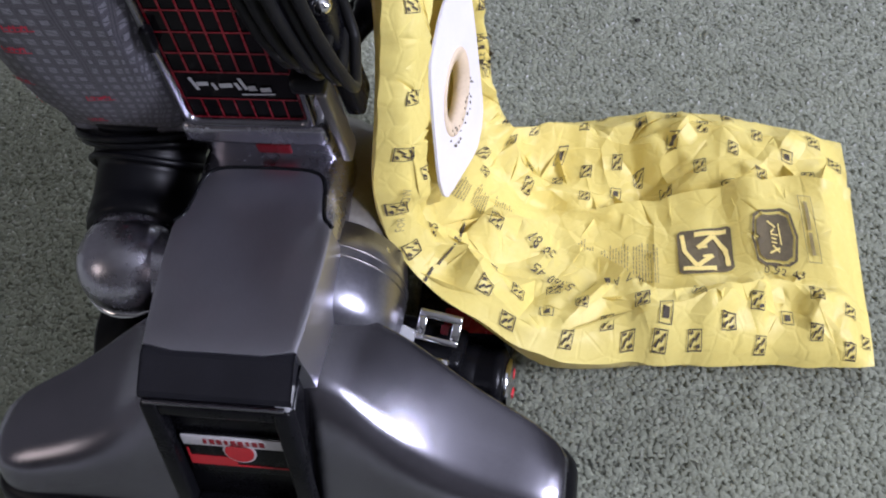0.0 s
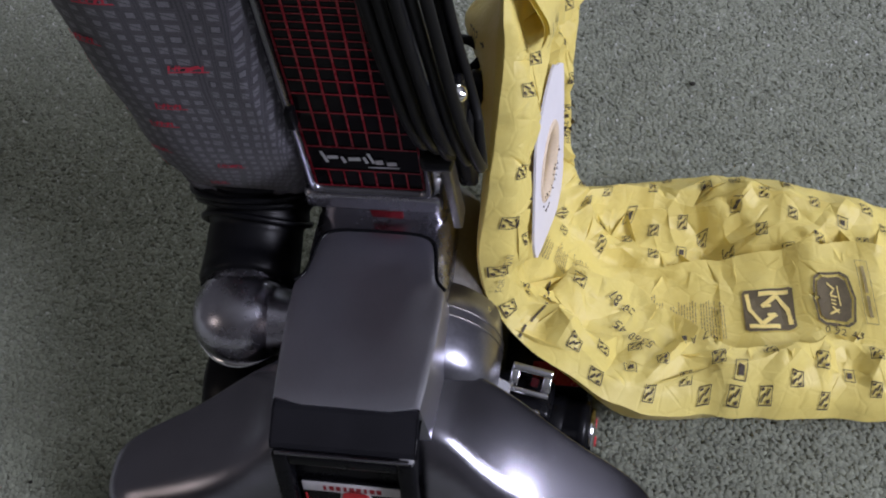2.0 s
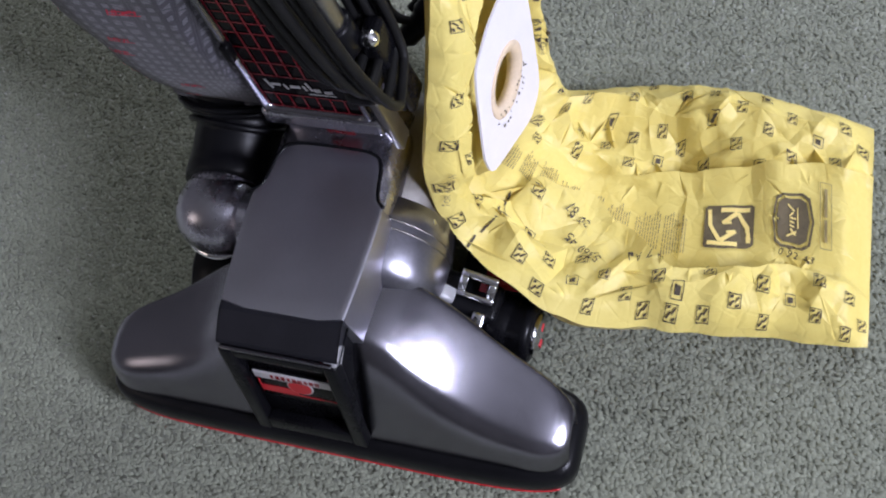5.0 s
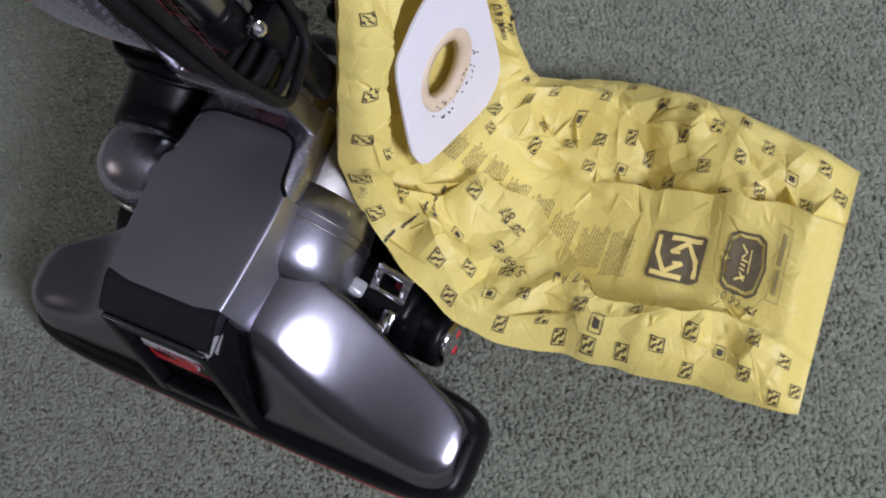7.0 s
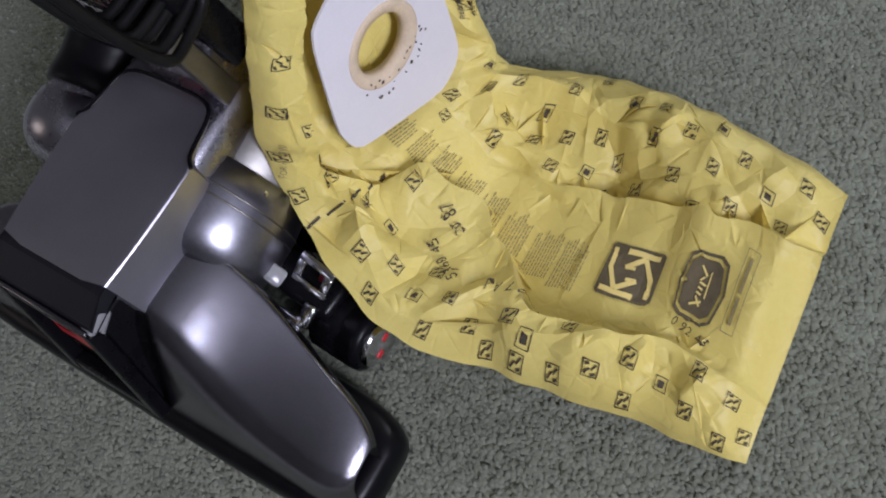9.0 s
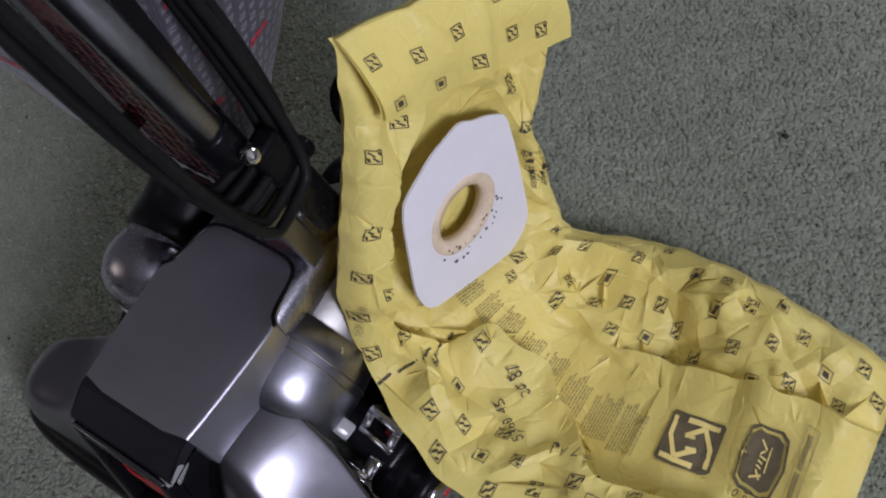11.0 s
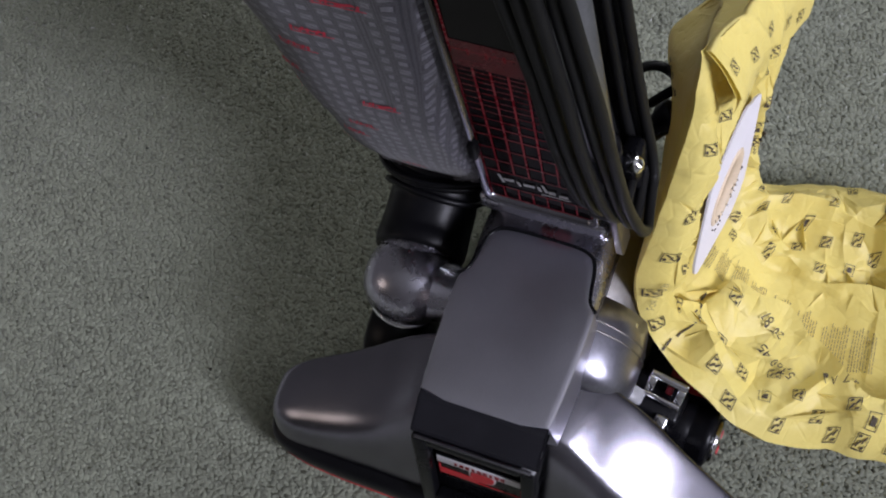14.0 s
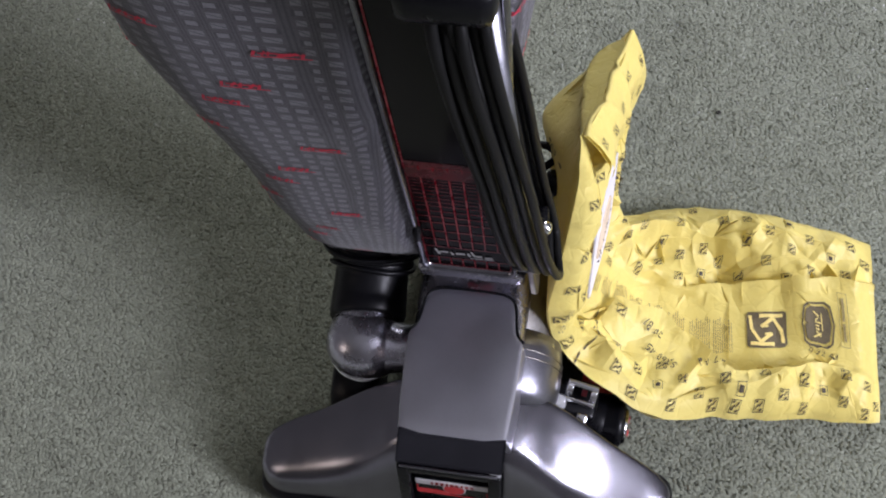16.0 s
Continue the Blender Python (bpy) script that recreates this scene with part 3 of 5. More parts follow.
for k, lean in ((17, 0.3), (22, -0.25), (26, 0.15)):
    way = (hose_line[k + 1] - hose_line[k - 1]).normalized()
    side = Vector((1, 0, 0))
    other = way.cross(side).normalized()
    part("hose_fold", tube([hose_line[k] + side * (math.cos(a) * (0.0365 + 0.0010 * (k - 17))) + other * (math.sin(a) * (0.0365 + 0.0010 * (k - 17))) + way * (lean * 0.006 * math.cos(a * 2 + k)) for a in (2 * math.pi * j / 32 for j in range(33))], 0.0024, 8, False), RUBBER, hose)
for x in (-0.098, 0.040):
    part("wheel", lathe([(0, 0.012), (0, 0.034), (0.004, 0.039), (0.020, 0.040), (0.036, 0.039), (0.040, 0.034), (0.040, 0.012)], (x - 0.024 if x < 0 else x - 0.020, 0.060 if x < 0 else 0.10, 0.041), (1, 0, 0), 32), RUBBER, vacuum, "black rubber wheel")
for x in (-0.055, 0.055):
    part("rear_wheel", lathe([(0, 0.010), (0, 0.026), (0.003, 0.030), (0.014, 0.030), (0.017, 0.026), (0.017, 0.010)], (x - 0.008, 0.215, 0.030), (1, 0, 0), 28), RUBBER, vacuum, "black rear wheel")
part("rear_carriage", block((0.115, 0.10, 0.022), pose(0, 0.175, 0.045), 0.006), BLACK, vacuum, "black rear carriage")

# drive knob and chrome latch beside the nozzle
knob = part("drive_knob", lathe([(0.0, 0.019), (0.004, 0.0225), (0.024, 0.0225), (0.025, 0.0215), (0.026, 0.0225), (0.028, 0.0215), (0.029, 0.0225), (0.031, 0.0215), (0.032, 0.0225), (0.034, 0.0215), (0.035, 0.0225), (0.040, 0.0215), (0.042, 0.018)], (0.100, 0.057, 0.030), (0.995, -0.07, 0), 36), BLACK, vacuum, "ribbed black knob")
part("knob_cap", lathe([(0, 0.0165), (0.003, 0.0165), (0.0045, 0.013), (0.005, 0.0)], (0.1415, 0.0542, 0.030), (0.995, -0.07, 0), 30), CHROME, knob, "silver end cap with red marks")
for dy, dz in ((0.005, 0.004), (-0.005, -0.003)):
    part("cap_mark", block((0.002, 0.006, 0.005), pose(0.1462, 0.0542 + dy, 0.030 + dz, 0, 0, -4), 0.0008), RED, knob)
part("latch_arm", block((0.060, 0.030, 0.022), pose(0.086, 0.066, 0.052, 0, 12, -6), 0.005), BLACK, vacuum, "black latch arm")
LATCH = pose(0.101, 0.0675, 0.0715, 30, 6, -8) @ Matrix.Diagonal((1, 0.78, 1, 1))
latch = part("latch", block((0.028, 0.006, 0.004), LATCH @ Matrix.Translation((0, 0.0095, 0)), 0.001), CHROME, vacuum, "chrome spring latch frame")
for size, at in (((0.028, 0.005, 0.004), (0, -0.0095, 0)), ((0.006, 0.014, 0.004), (-0.011, 0, 0)), ((0.006, 0.014, 0.004), (0.011, 0, 0)), ((0.028, 0.003, 0.010), (0, 0.012, -0.004))):
    part("latch_bar", block(size, LATCH @ Matrix.Translation(at), 0.001), CHROME, latch)
part("latch_button", block((0.010, 0.010, 0.003), LATCH @ Matrix.Translation((0.003, 0, -0.007)) @ Matrix.Diagonal((0.5, 0.8, 1, 1)), 0.001), DARK_RED, latch)
part("latch_stem", block((0.010, 0.016, 0.008), pose(0.103, 0.046, 0.056, 20, 0, -8), 0.002), CHROME, latch)
part("latch_stem", block((0.022, 0.004, 0.004), pose(0.094, 0.040, 0.058, 20, 0, -8), 0.001), CHROME, latch)
part("drive_box", block((0.062, 0.045, 0.042), pose(0.112, 0.098, 0.034), 0.006), BLACK, vacuum, "black drive housing")
part("drive_label", block((0.034, 0.016, 0.001), pose(0.118, 0.0835, 0.0557, 8, 0, 0), 0), DARK_RED, vacuum, "red printed label", False)

# tall handle panel with a silver rim
PANEL_LOW, PANEL_TOP = 0.200, 0.640


def panel_frame(z):
    """Middle x, half width and front y of the panel at a height."""
    f = (z - PANEL_LOW) / 0.37
    return -0.0005 - 0.004 * f, 0.0385 + 0.0025 * f, 0.1215 - 0.008 * f


def panel_loop(off, y_off, dz=0.0):
    pts = []
    for z, side in ((PANEL_LOW - off, -1), (PANEL_LOW - off, 1), (PANEL_TOP + off, 1), (PANEL_TOP + off, -1)):
        m, w, y = panel_frame(z)
        pts.append(Vector((m + side * (w + off), y + y_off, z)))
    out = []
    for i, p in enumerate(pts):
        a, b = pts[i - 1], pts[(i + 1) % 4]
        for k in range(6):
            t = k / 5
            c0, c1 = p + (a - p).normalized() * 0.007, p + (b - p).normalized() * 0.007
            out.append(c0.lerp(p, t).lerp(p.lerp(c1, t), t))
    return out


panel = part("handle_panel", loft([panel_loop(-0.002, 0.018), panel_loop(-0.002, 0.001)]), GLOSS, vacuum, "glossy black panel with a red grid and silver rim", False)
part("panel_rim", loft([panel_loop(-0.0035, 0.0015), panel_loop(-0.0030, -0.0025), panel_loop(-0.001, -0.0035), panel_loop(0.0012, -0.001), panel_loop(0.0015, 0.003), panel_loop(-0.0010, 0.004)], caps=False), ALU, panel, "silver metal rim")
part("rim_foot", block((0.088, 0.020, 0.017), pose(0.0, 0.1285, 0.1915, 0, 0, 0), 0.0055, 4), ALU_CAST, panel, "silver lower rim bracket")


def panel_strip(x0, z0, x1, z1, width, lift=0.0006):
    """A thin flat line on the panel's face; x from -1 (one rim) to 1 (the other)."""
    pts = []
    for x, z in ((x0, z0), (x1, z1)):
        m, w, y = panel_frame(z)
        pts.append(Vector((m + x * (w - 0.005), y + 0.001 - lift, z)))
    d = (pts[1] - pts[0]).normalized()
    s = d.cross(Vector((0, -1, 0))).normalized() * width / 2
    bm = bmesh.new()
    bm.faces.new([bm.verts.new(p) for p in (pts[0] - s, pts[0] + s, pts[1] + s, pts[1] - s)])
    return bm


GRID_ROWS = [0.205, 0.221, 0.243, 0.258, 0.274, 0.290, 0.301, 0.311, 0.320, 0.327, 0.333, 0.340, 0.346, 0.352, 0.357, 0.362, 0.367, 0.372, 0.377, 0.382]
for k in range(8):
    x = -1 + k * 2 / 7
    part("grid_line", panel_strip(x, 0.205, x, 0.221, 0.0012), GRID_RED, panel, "", False)
    part("grid_line", panel_strip(x, 0.243, x, 0.384, 0.0014), GRID_RED, panel, "", False)
for z in GRID_ROWS:
    part("grid_line", panel_strip(-1, z, 1, z, 0.0012 - 0.0006 * ease(z, 0.28, 0.33)), GRID_RED, panel, "", False)
for x in (-1, 1):
    part("grid_border", panel_strip(x, 0.207, x, 0.63, 0.0014), DARK_RED, panel, "", False)
part("grid_band", panel_strip(-1, 0.378, 1, 0.378, 0.024), BAND_RED, panel, "", False)
# the maker's mark: plain silver bars over a rule
for x0, x1, z0, w in ((-0.74, -0.68, 0.2335, 0.0105), (-0.66, -0.46, 0.2335, 0.0030), (-0.40, -0.34, 0.2315, 0.0058), (-0.28, -0.06, 0.2325, 0.0034), (0.00, 0.06, 0.2320, 0.0058), (0.10, 0.16, 0.2340, 0.0095), (0.20, 0.34, 0.2305, 0.0040), (0.40, 0.58, 0.2295, 0.0034), (0.05, 0.62, 0.2255, 0.0013)):
    part("mark_bar", panel_strip(x0, z0, x1, z0 + 0.0006, w, 0.0010), SILVER_PRINT, panel, "", False)
clip = part("panel_clip", block((0.006, 0.008, 0.016), pose(-0.0375, 0.1175, 0.272), 0.002), BLACK, panel, "small chrome side clip")

# fork, handle tube and cord hooks on the other side
part("fork_arm", block((0.006, 0.015, 0.062), pose(0.0510, 0.122, 0.205, 4, -3, 0), 0.002, 3), ALU_WORN, vacuum, "worn metal fork arm")
part("fork_cover", block((0.012, 0.022, 0.090), pose(0.056, 0.140, 0.240, 6, -3, 0), 0.004, 3), BLACK, vacuum, "black fork cover")
TUBE_LOW, TUBE_TOP = Vector((0.040, 0.124, 0.285)), Vector((0.0225, 0.099, 0.640))
tube_dir = (TUBE_TOP - TUBE_LOW).normalized()
handle = part("handle_tube", lathe([(0.0, 0.009), (0.012, 0.0098), (0.05, 0.0098), (0.325, 0.0098)], TUBE_LOW, tube_dir, 24), TUBE_METAL, vacuum, "worn silver handle tube")
part("tube_clamp", lathe([(0, 0.0115), (0.002, 0.0125), (0.024, 0.0125), (0.026, 0.0115)], TUBE_LOW - tube_dir * 0.004, tube_dir, 24), BLACK, handle, "black tube clamp")
part("clamp_bolt", lathe([(0.0, 0.0058), (0.006, 0.0058), (0.009, 0.0040), (0.010, 0.0)], (0.054, 0.127, 0.288), (0.85, -0.25, 0.3), 10), CHROME, handle, "chrome clamp bolt")


def cord_loop(k):
    """One long loop of the cord, wound between the two hooks."""
    layer, row = k // 5, (k % 5) + 0.5 * (k // 5)
    low, top = 0.262 - 0.0035 * (k % 5) + 0.010 * layer, 0.600 + 0.005 * (k % 3)
    pts = []
    for j in range(40):
        a = 2 * math.pi * j / 40
        c, s = math.cos(a), math.sin(a)
        z = (top + low) / 2 + (top - low) / 2 * math.copysign(abs(s) ** 0.62, s)
        f = 0.5 - 0.5 * math.copysign(abs(c) ** 0.40, c)
        x = table(z, [(0.25, 0.0395), (0.306, 0.0300), (0.38, 0.0220), (0.448, 0.0155), (0.516, 0.0070), (0.60, -0.0040)])
        x += (1 - f) * (0.0035 + 0.0068 * row + 0.0040 * ease(row, 2.4, 2.6)) + f * (0.0030 + 0.0054 * row) + 0.0012 * noise.noise((k * 3.1, z * 9, f))
        y = (1 - f) * (0.0960 - 0.0060 * layer - 0.0010 * row - 0.016 * (z - 0.25) / 0.35) + f * (0.156 + 0.0060 * layer + 0.0025 * (k % 2) - 0.006 * (z - 0.25) / 0.35)
        pts.append(Vector((x, y + 0.0010 * noise.noise((z * 8, k * 2.7, f)), z)))
    pts.append(pts[0].copy())
    return tube(smooth_line(pts, 140), 0.0033, 10, False)


cable = part("power_cord", cord_loop(0), CORD, vacuum, "black power cord wound round the hooks")
for k in range(1, 8):
    part("cord_loop", cord_loop(k), CORD, cable)
part("cord_hook", block((0.050, 0.090, 0.026), pose(0.012, 0.118, 0.628, 0, 0, 0), 0.008), BLACK, vacuum, "black upper cord hook")
part("cord_hook", block((0.020, 0.055, 0.012), pose(0.045, 0.135, 0.246, 0, 0, 0), 0.004), BLACK, vacuum, "black lower cord hook")
ring_m = look((0.0455, 0.210, 0.221), (0.30, -0.35, 0.95))
ring = [ring_m @ Vector((0.0185 * math.cos(a), 0.0185 * math.sin(a), 0.004 * math.sin(a / 2))) for a in (math.radians(-210 + 380 * k / 48) for k in range(49))]
part("cord_end", tube([*ring, ring[-1] + Vector((-0.02, -0.01, -0.02))], 0.0033, 10), CORD, cable, "loose loop of black cord")
part("plug", lathe([(0, 0.005), (0.004, 0.008), (0.022, 0.0085), (0.026, 0.011), (0.034, 0.011), (0.036, 0.008)], (0.040, 0.188, 0.196), (0.5, 0.35, 0.45), 16), BLACK, cable, "black cord plug")

# cloth bag


def cloth_point(a, z):
    """A point of the bag's skin: a turns round it, z is the height."""
    left = table(z, [(0.14, -0.136), (0.16, -0.138), (0.186, -0.142), (0.205, -0.147), (0.26, -0.152), (0.305, -0.163), (0.363, -0.174), (0.42, -0.191), (0.50, -0.214), (0.65, -0.240), (0.95, -0.14)])
    right = table(z, [(0.14, -0.050), (0.16, -0.047), (0.186, -0.038), (0.205, -0.022), (0.25, -0.012), (0.36, 0.018), (0.45, 0.040), (0.65, 0.055), (0.95, 0.0)])
    front = table(z, [(0.14, 0.147), (0.16, 0.144), (0.186, 0.134), (0.205, 0.126), (0.24, 0.115), (0.30, 0.106), (0.45, 0.102), (0.95, 0.14)])
    back = table(z, [(0.14, 0.200), (0.17, 0.205), (0.186, 0.208), (0.21, 0.214), (0.24, 0.240), (0.27, 0.262), (0.30, 0.276), (0.36, 0.305), (0.45, 0.330), (0.65, 0.340), (0.95, 0.26)])
    c, s = math.cos(a), math.sin(a)
    w = 1 + 0.020 * noise.noise((c * 1.5, s * 1.5, z * 5)) + 0.012 * noise.noise((c * 4, s * 4, z * 14))
    x = (left + right) / 2 + (right - left) / 2 * w * math.copysign(abs(c) ** 0.5, c)
    y = (front + back) / 2 + (back - front) / 2 * w * math.copysign(abs(s) ** 0.62, s)
    # the cloth passes behind the panel
    return Vector((x, max(y, 0.10 + 0.020 * ease(x, -0.056, -0.043) + 0.027 * ease(x, -0.041, -0.031)), z))


CLOTH_RING = [cloth_point(2 * math.pi * i / 384, 0.32) for i in range(385)]
CLOTH_RUN = [0.0]
for p, q in zip(CLOTH_RING, CLOTH_RING[1:]):
    CLOTH_RUN.append(CLOTH_RUN[-1] + (q - p).length)


def cloth_turn(u):
    """The turn round the bag at u metres of cloth."""
    u %= CLOTH_RUN[-1]
    i = next(k for k in range(384) if CLOTH_RUN[k + 1] >= u)
    return 2 * math.pi * (i + (u - CLOTH_RUN[i]) / (CLOTH_RUN[i + 1] - CLOTH_RUN[i])) / 384


def cloth_bag():
    bm = bmesh.new()
    uv = bm.loops.layers.uv.new()
    nu, nz = 120, 70
    turns = [cloth_turn(CLOTH_RUN[-1] * (i + 0.001) / nu) for i in range(nu)]
    girth = 0.0098 * round(CLOTH_RUN[-1] / 0.0098)
    grid = [[bm.verts.new(cloth_point(a, 0.170 + 0.776 * j / nz)) for a in turns] for j in range(nz + 1)]
    for j in range(nz):
        for i in range(nu):
            f = bm.faces.new([grid[j][i], grid[j][(i + 1) % nu], grid[j + 1][(i + 1) % nu], grid[j + 1][i]])
            for lp, (a, b) in zip(f.loops, ((i, j), (i + 1, j), (i + 1, j + 1), (i, j + 1))):
                lp[uv].uv = (girth * a / nu, b / nz * 0.77)
    bm.faces.new(grid[-1])
    bm.faces.new(grid[0])
    return bm


bag = part("cloth_bag", cloth_bag(), CLOTH, vacuum, "grey printed cloth dust bag")


def hem_loop(z, off):
    pts = []
    for i in range(96):
        a = 2 * math.pi * i / 96
        c, n = math.cos(a), math.sin(a)
        crinkle = 0.0022 * noise.noise((c * 9, n * 9, z * 160)) + 0.0014 * noise.noise((c * 20, n * 20, z * 90))
        pts.append(cloth_point(a, z) + (off + crinkle) * Vector((c, n, 0)))
    return pts


HEM = surface("gathered hem cloth", (0.080, 0.077, 0.086), 0.55, 0, 0.55, 120, 420, 0.0006, 0.1)
part("bag_hem", loft([hem_loop(z, off) for z, off in ((0.146, -0.010), (0.148, -0.003), (0.152, 0.0010), (0.158, 0.0022), (0.164, 0.0012), (0.169, 0.0022), (0.173, -0.0010))]), HEM, bag, "crumpled grey gathered hem")


def cloth_mark(u0, z0):
    """A red word woven into the cloth, as plain slanted strokes over a line."""
    bm = bmesh.new()
    strokes = [(0.0040 * k, 0.0, 0.0040 * k + (0.0030 if k % 2 else 0.0012), 0.0042, 0.0013) for k in range(5)] + [(-0.001, -0.0012, 0.021, -0.0004, 0.0009), (0.002, 0.0020, 0.017, 0.0028, 0.0010)]
    for x0, y0, x1, y1, w in strokes:
        d = Vector((x1 - x0, y1 - y0)).normalized()
        n = max(2, round(abs(x1 - x0) / 0.003))
        rows = []
        for k in range(n + 1):
            x, y = x0 + (x1 - x0) * k / n, y0 + (y1 - y0) * k / n
            row = []
            for side in (-0.5, 0.5):
                u, z = u0 + x - d.y * w * side, z0 + y + d.x * w * side + 0.05 * x
                a = cloth_turn(u)
                p, q = cloth_point(a, z), cloth_point(a, z + 0.002)
                nrm = (cloth_point(cloth_turn(u + 0.002), z) - p).cross(q - p).normalized()
                row.append(bm.verts.new(p + nrm * 0.0009))
            rows.append(row)
        for r0, r1 in zip(rows, rows[1:]):
            bm.faces.new((r0[0], r1[0], r1[1], r0[1]))
    return bm


for j in range(13):
    for k in range(10):
        u, z = 0.10 + k * 0.054 + (j % 3) * 0.020, 0.184 + j * 0.034 + (k % 2) * 0.014
        end = cloth_point(cloth_turn(u + 0.022), z)
        if end.y > 0.16 or end.x < -0.066:
            part("woven_mark", cloth_mark(u, z), RED_PRINT, bag, "", False)

# ---------------------------------------------------------------- the paper bag
# stations from the tail to the folded top: near edge, far edge
EDGES = [
    ((0.374, 0.094, 0.010), (0.359, 0.262, 0.030)),
    ((0.353, 0.089, 0.014), (0.331, 0.272, 0.026)),
    ((0.310, 0.087, 0.016), (0.287, 0.281, 0.026)),
    ((0.280, 0.080, 0.024), (0.258, 0.284, 0.026)),
    ((0.236, 0.075, 0.032), (0.223, 0.286, 0.024)),
    ((0.190, 0.063, 0.048), (0.184, 0.286, 0.018)),
    ((0.160, 0.060, 0.064), (0.156, 0.279, 0.020)),
    ((0.119, 0.072, 0.084), (0.129, 0.264, 0.030)),
    ((0.094, 0.086, 0.090), (0.121, 0.262, 0.040)),
    ((0.071, 0.101, 0.116), (0.114, 0.262, 0.056)),
    ((0.065, 0.114, 0.150), (0.112, 0.263, 0.078)),
    ((0.070, 0.130, 0.190), (0.110, 0.268, 0.108)),
    ((0.075, 0.151, 0.231), (0.110, 0.271, 0.151)),
    ((0.079, 0.172, 0.274), (0.113, 0.292, 0.190)),
    ((0.078, 0.187, 0.308), (0.110, 0.318, 0.242)),
    ((0.077, 0.190, 0.318), (0.105, 0.323, 0.260)),
]
# the same stations: rise of the near lobe, the middle panel and the far lobe, thickness below, the two folds beside the panel
SECTIONS = [
    (0.004, 0.004, 0.002, 0.002, 0.2, 0.75),
    (0.028, 0.024, 0.018, 0.006, 0.2, 0.69),
    (0.030, 0.020, 0.024, 0.010, 0.215, 0.63),
    (0.034, 0.007, 0.022, 0.016, 0.17, 0.62),
    (0.034, -0.003, 0.018, 0.022, 0.13, 0.61),
    (0.021, -0.012, 0.016, 0.034, 0.33, 0.61),
    (0.016, -0.017, 0.017, 0.044, 0.42, 0.64),
    (0.009, -0.004, 0.014, 0.050, 0.45, 0.67),
    (0.008, 0.000, 0.012, 0.040, 0.24, 0.69),
    (0.016, -0.005, 0.010, 0.044, 0.12, 0.72),
    (0.020, -0.007, 0.008, 0.052, 0.115, 0.76),
    (0.023, -0.007, 0.008, 0.058, 0.120, 0.80),
    (0.021, -0.005, 0.008, 0.070, 0.150, 0.82),
    (0.014, -0.001, 0.008, 0.090, 0.260, 0.84),
    (0.006, 0.004, 0.005, 0.036, 0.26, 0.84),
    (0.001, 0.001, 0.001, 0.002, 0.26, 0.84),
]
STEPS = 10
NEAR, FAR = (smooth_line([r[c] for r in EDGES], (len(EDGES) - 1) * STEPS + 1) for c in (0, 1))
MID = [a.lerp(b, 0.5) for a, b in zip(NEAR, FAR)]
LAST = len(MID) - 1
ARC = [0.0]
for a, b in zip(MID, MID[1:]):
    ARC.append(ARC[-1] + (b - a).length)
LENGTH = ARC[-1]


def at_arc(s):
    """The place s metres along the bag as a row number."""
    s = min(max(s, 0.0), LENGTH)
    lo = max(0, min(LAST - 1, next((i for i in range(LAST) if ARC[i + 1] >= s), LAST - 1)))
    return lo + (s - ARC[lo]) / max(1e-9, ARC[lo + 1] - ARC[lo])


def section(s):
    """The numbers of the section at s."""
    g = at_arc(s) / STEPS
    k = min(int(g), len(SECTIONS) - 2)
    u = g - k
    u = u * u * (3 - 2 * u)
    return [p * (1 - u) + q * u for p, q in zip(SECTIONS[k], SECTIONS[k + 1])]


CARD_Y, CARD_Z = 0.197, 0.147
CARD_N = Vector((0.99258, -0.11820, 0.02858))


def card_x(y, z):
    """The card's plane."""
    return 0.1020 + (0.11820 * (y - CARD_Y) - 0.02858 * (z - CARD_Z)) / 0.99258


CARD_MID = Vector((card_x(CARD_Y, CARD_Z), CARD_Y, CARD_Z))


# the flat sheet's width
SPAN = 0.2
# sharp creases pressed into the paper, between places (s, v): rise, then the reach of the slopes on the near and far side
CREASES_FAR = [
    (0.287, 0.86, 0.238, 0.886, 0.009, 0.018, 0.018), (0.238, 0.886, 0.185, 0.85, 0.012, 0.022, 0.014), (0.185, 0.85, 0.138, 0.813, 0.008, 0.020, 0.012),
    (0.113, 0.97, 0.109, 0.895, 0.006, 0.012, 0.012), (0.109, 0.895, 0.122, 0.813, 0.008, 0.012, 0.020), (0.033, 0.94, 0.044, 0.84, 0.006, 0.012, 0.014),
    (0.044, 0.84, 0.071, 0.704, 0.006, 0.012, 0.014), (0.236, 0.695, 0.216, 0.695, 0.006, 0.018, 0.006), (0.216, 0.695, 0.185, 0.614, 0.007, 0.020, 0.005),
    (0.185, 0.614, 0.162, 0.586, 0.006, 0.020, 0.005), (0.137, 0.26, 0.135, 0.60, 0.0045, 0.003, 0.030), (0.145, 0.70, 0.115, 0.77, -0.005, 0.014, 0.010), (0.255, 0.83, 0.232, 0.72, 0.006, 0.010, 0.014),
]
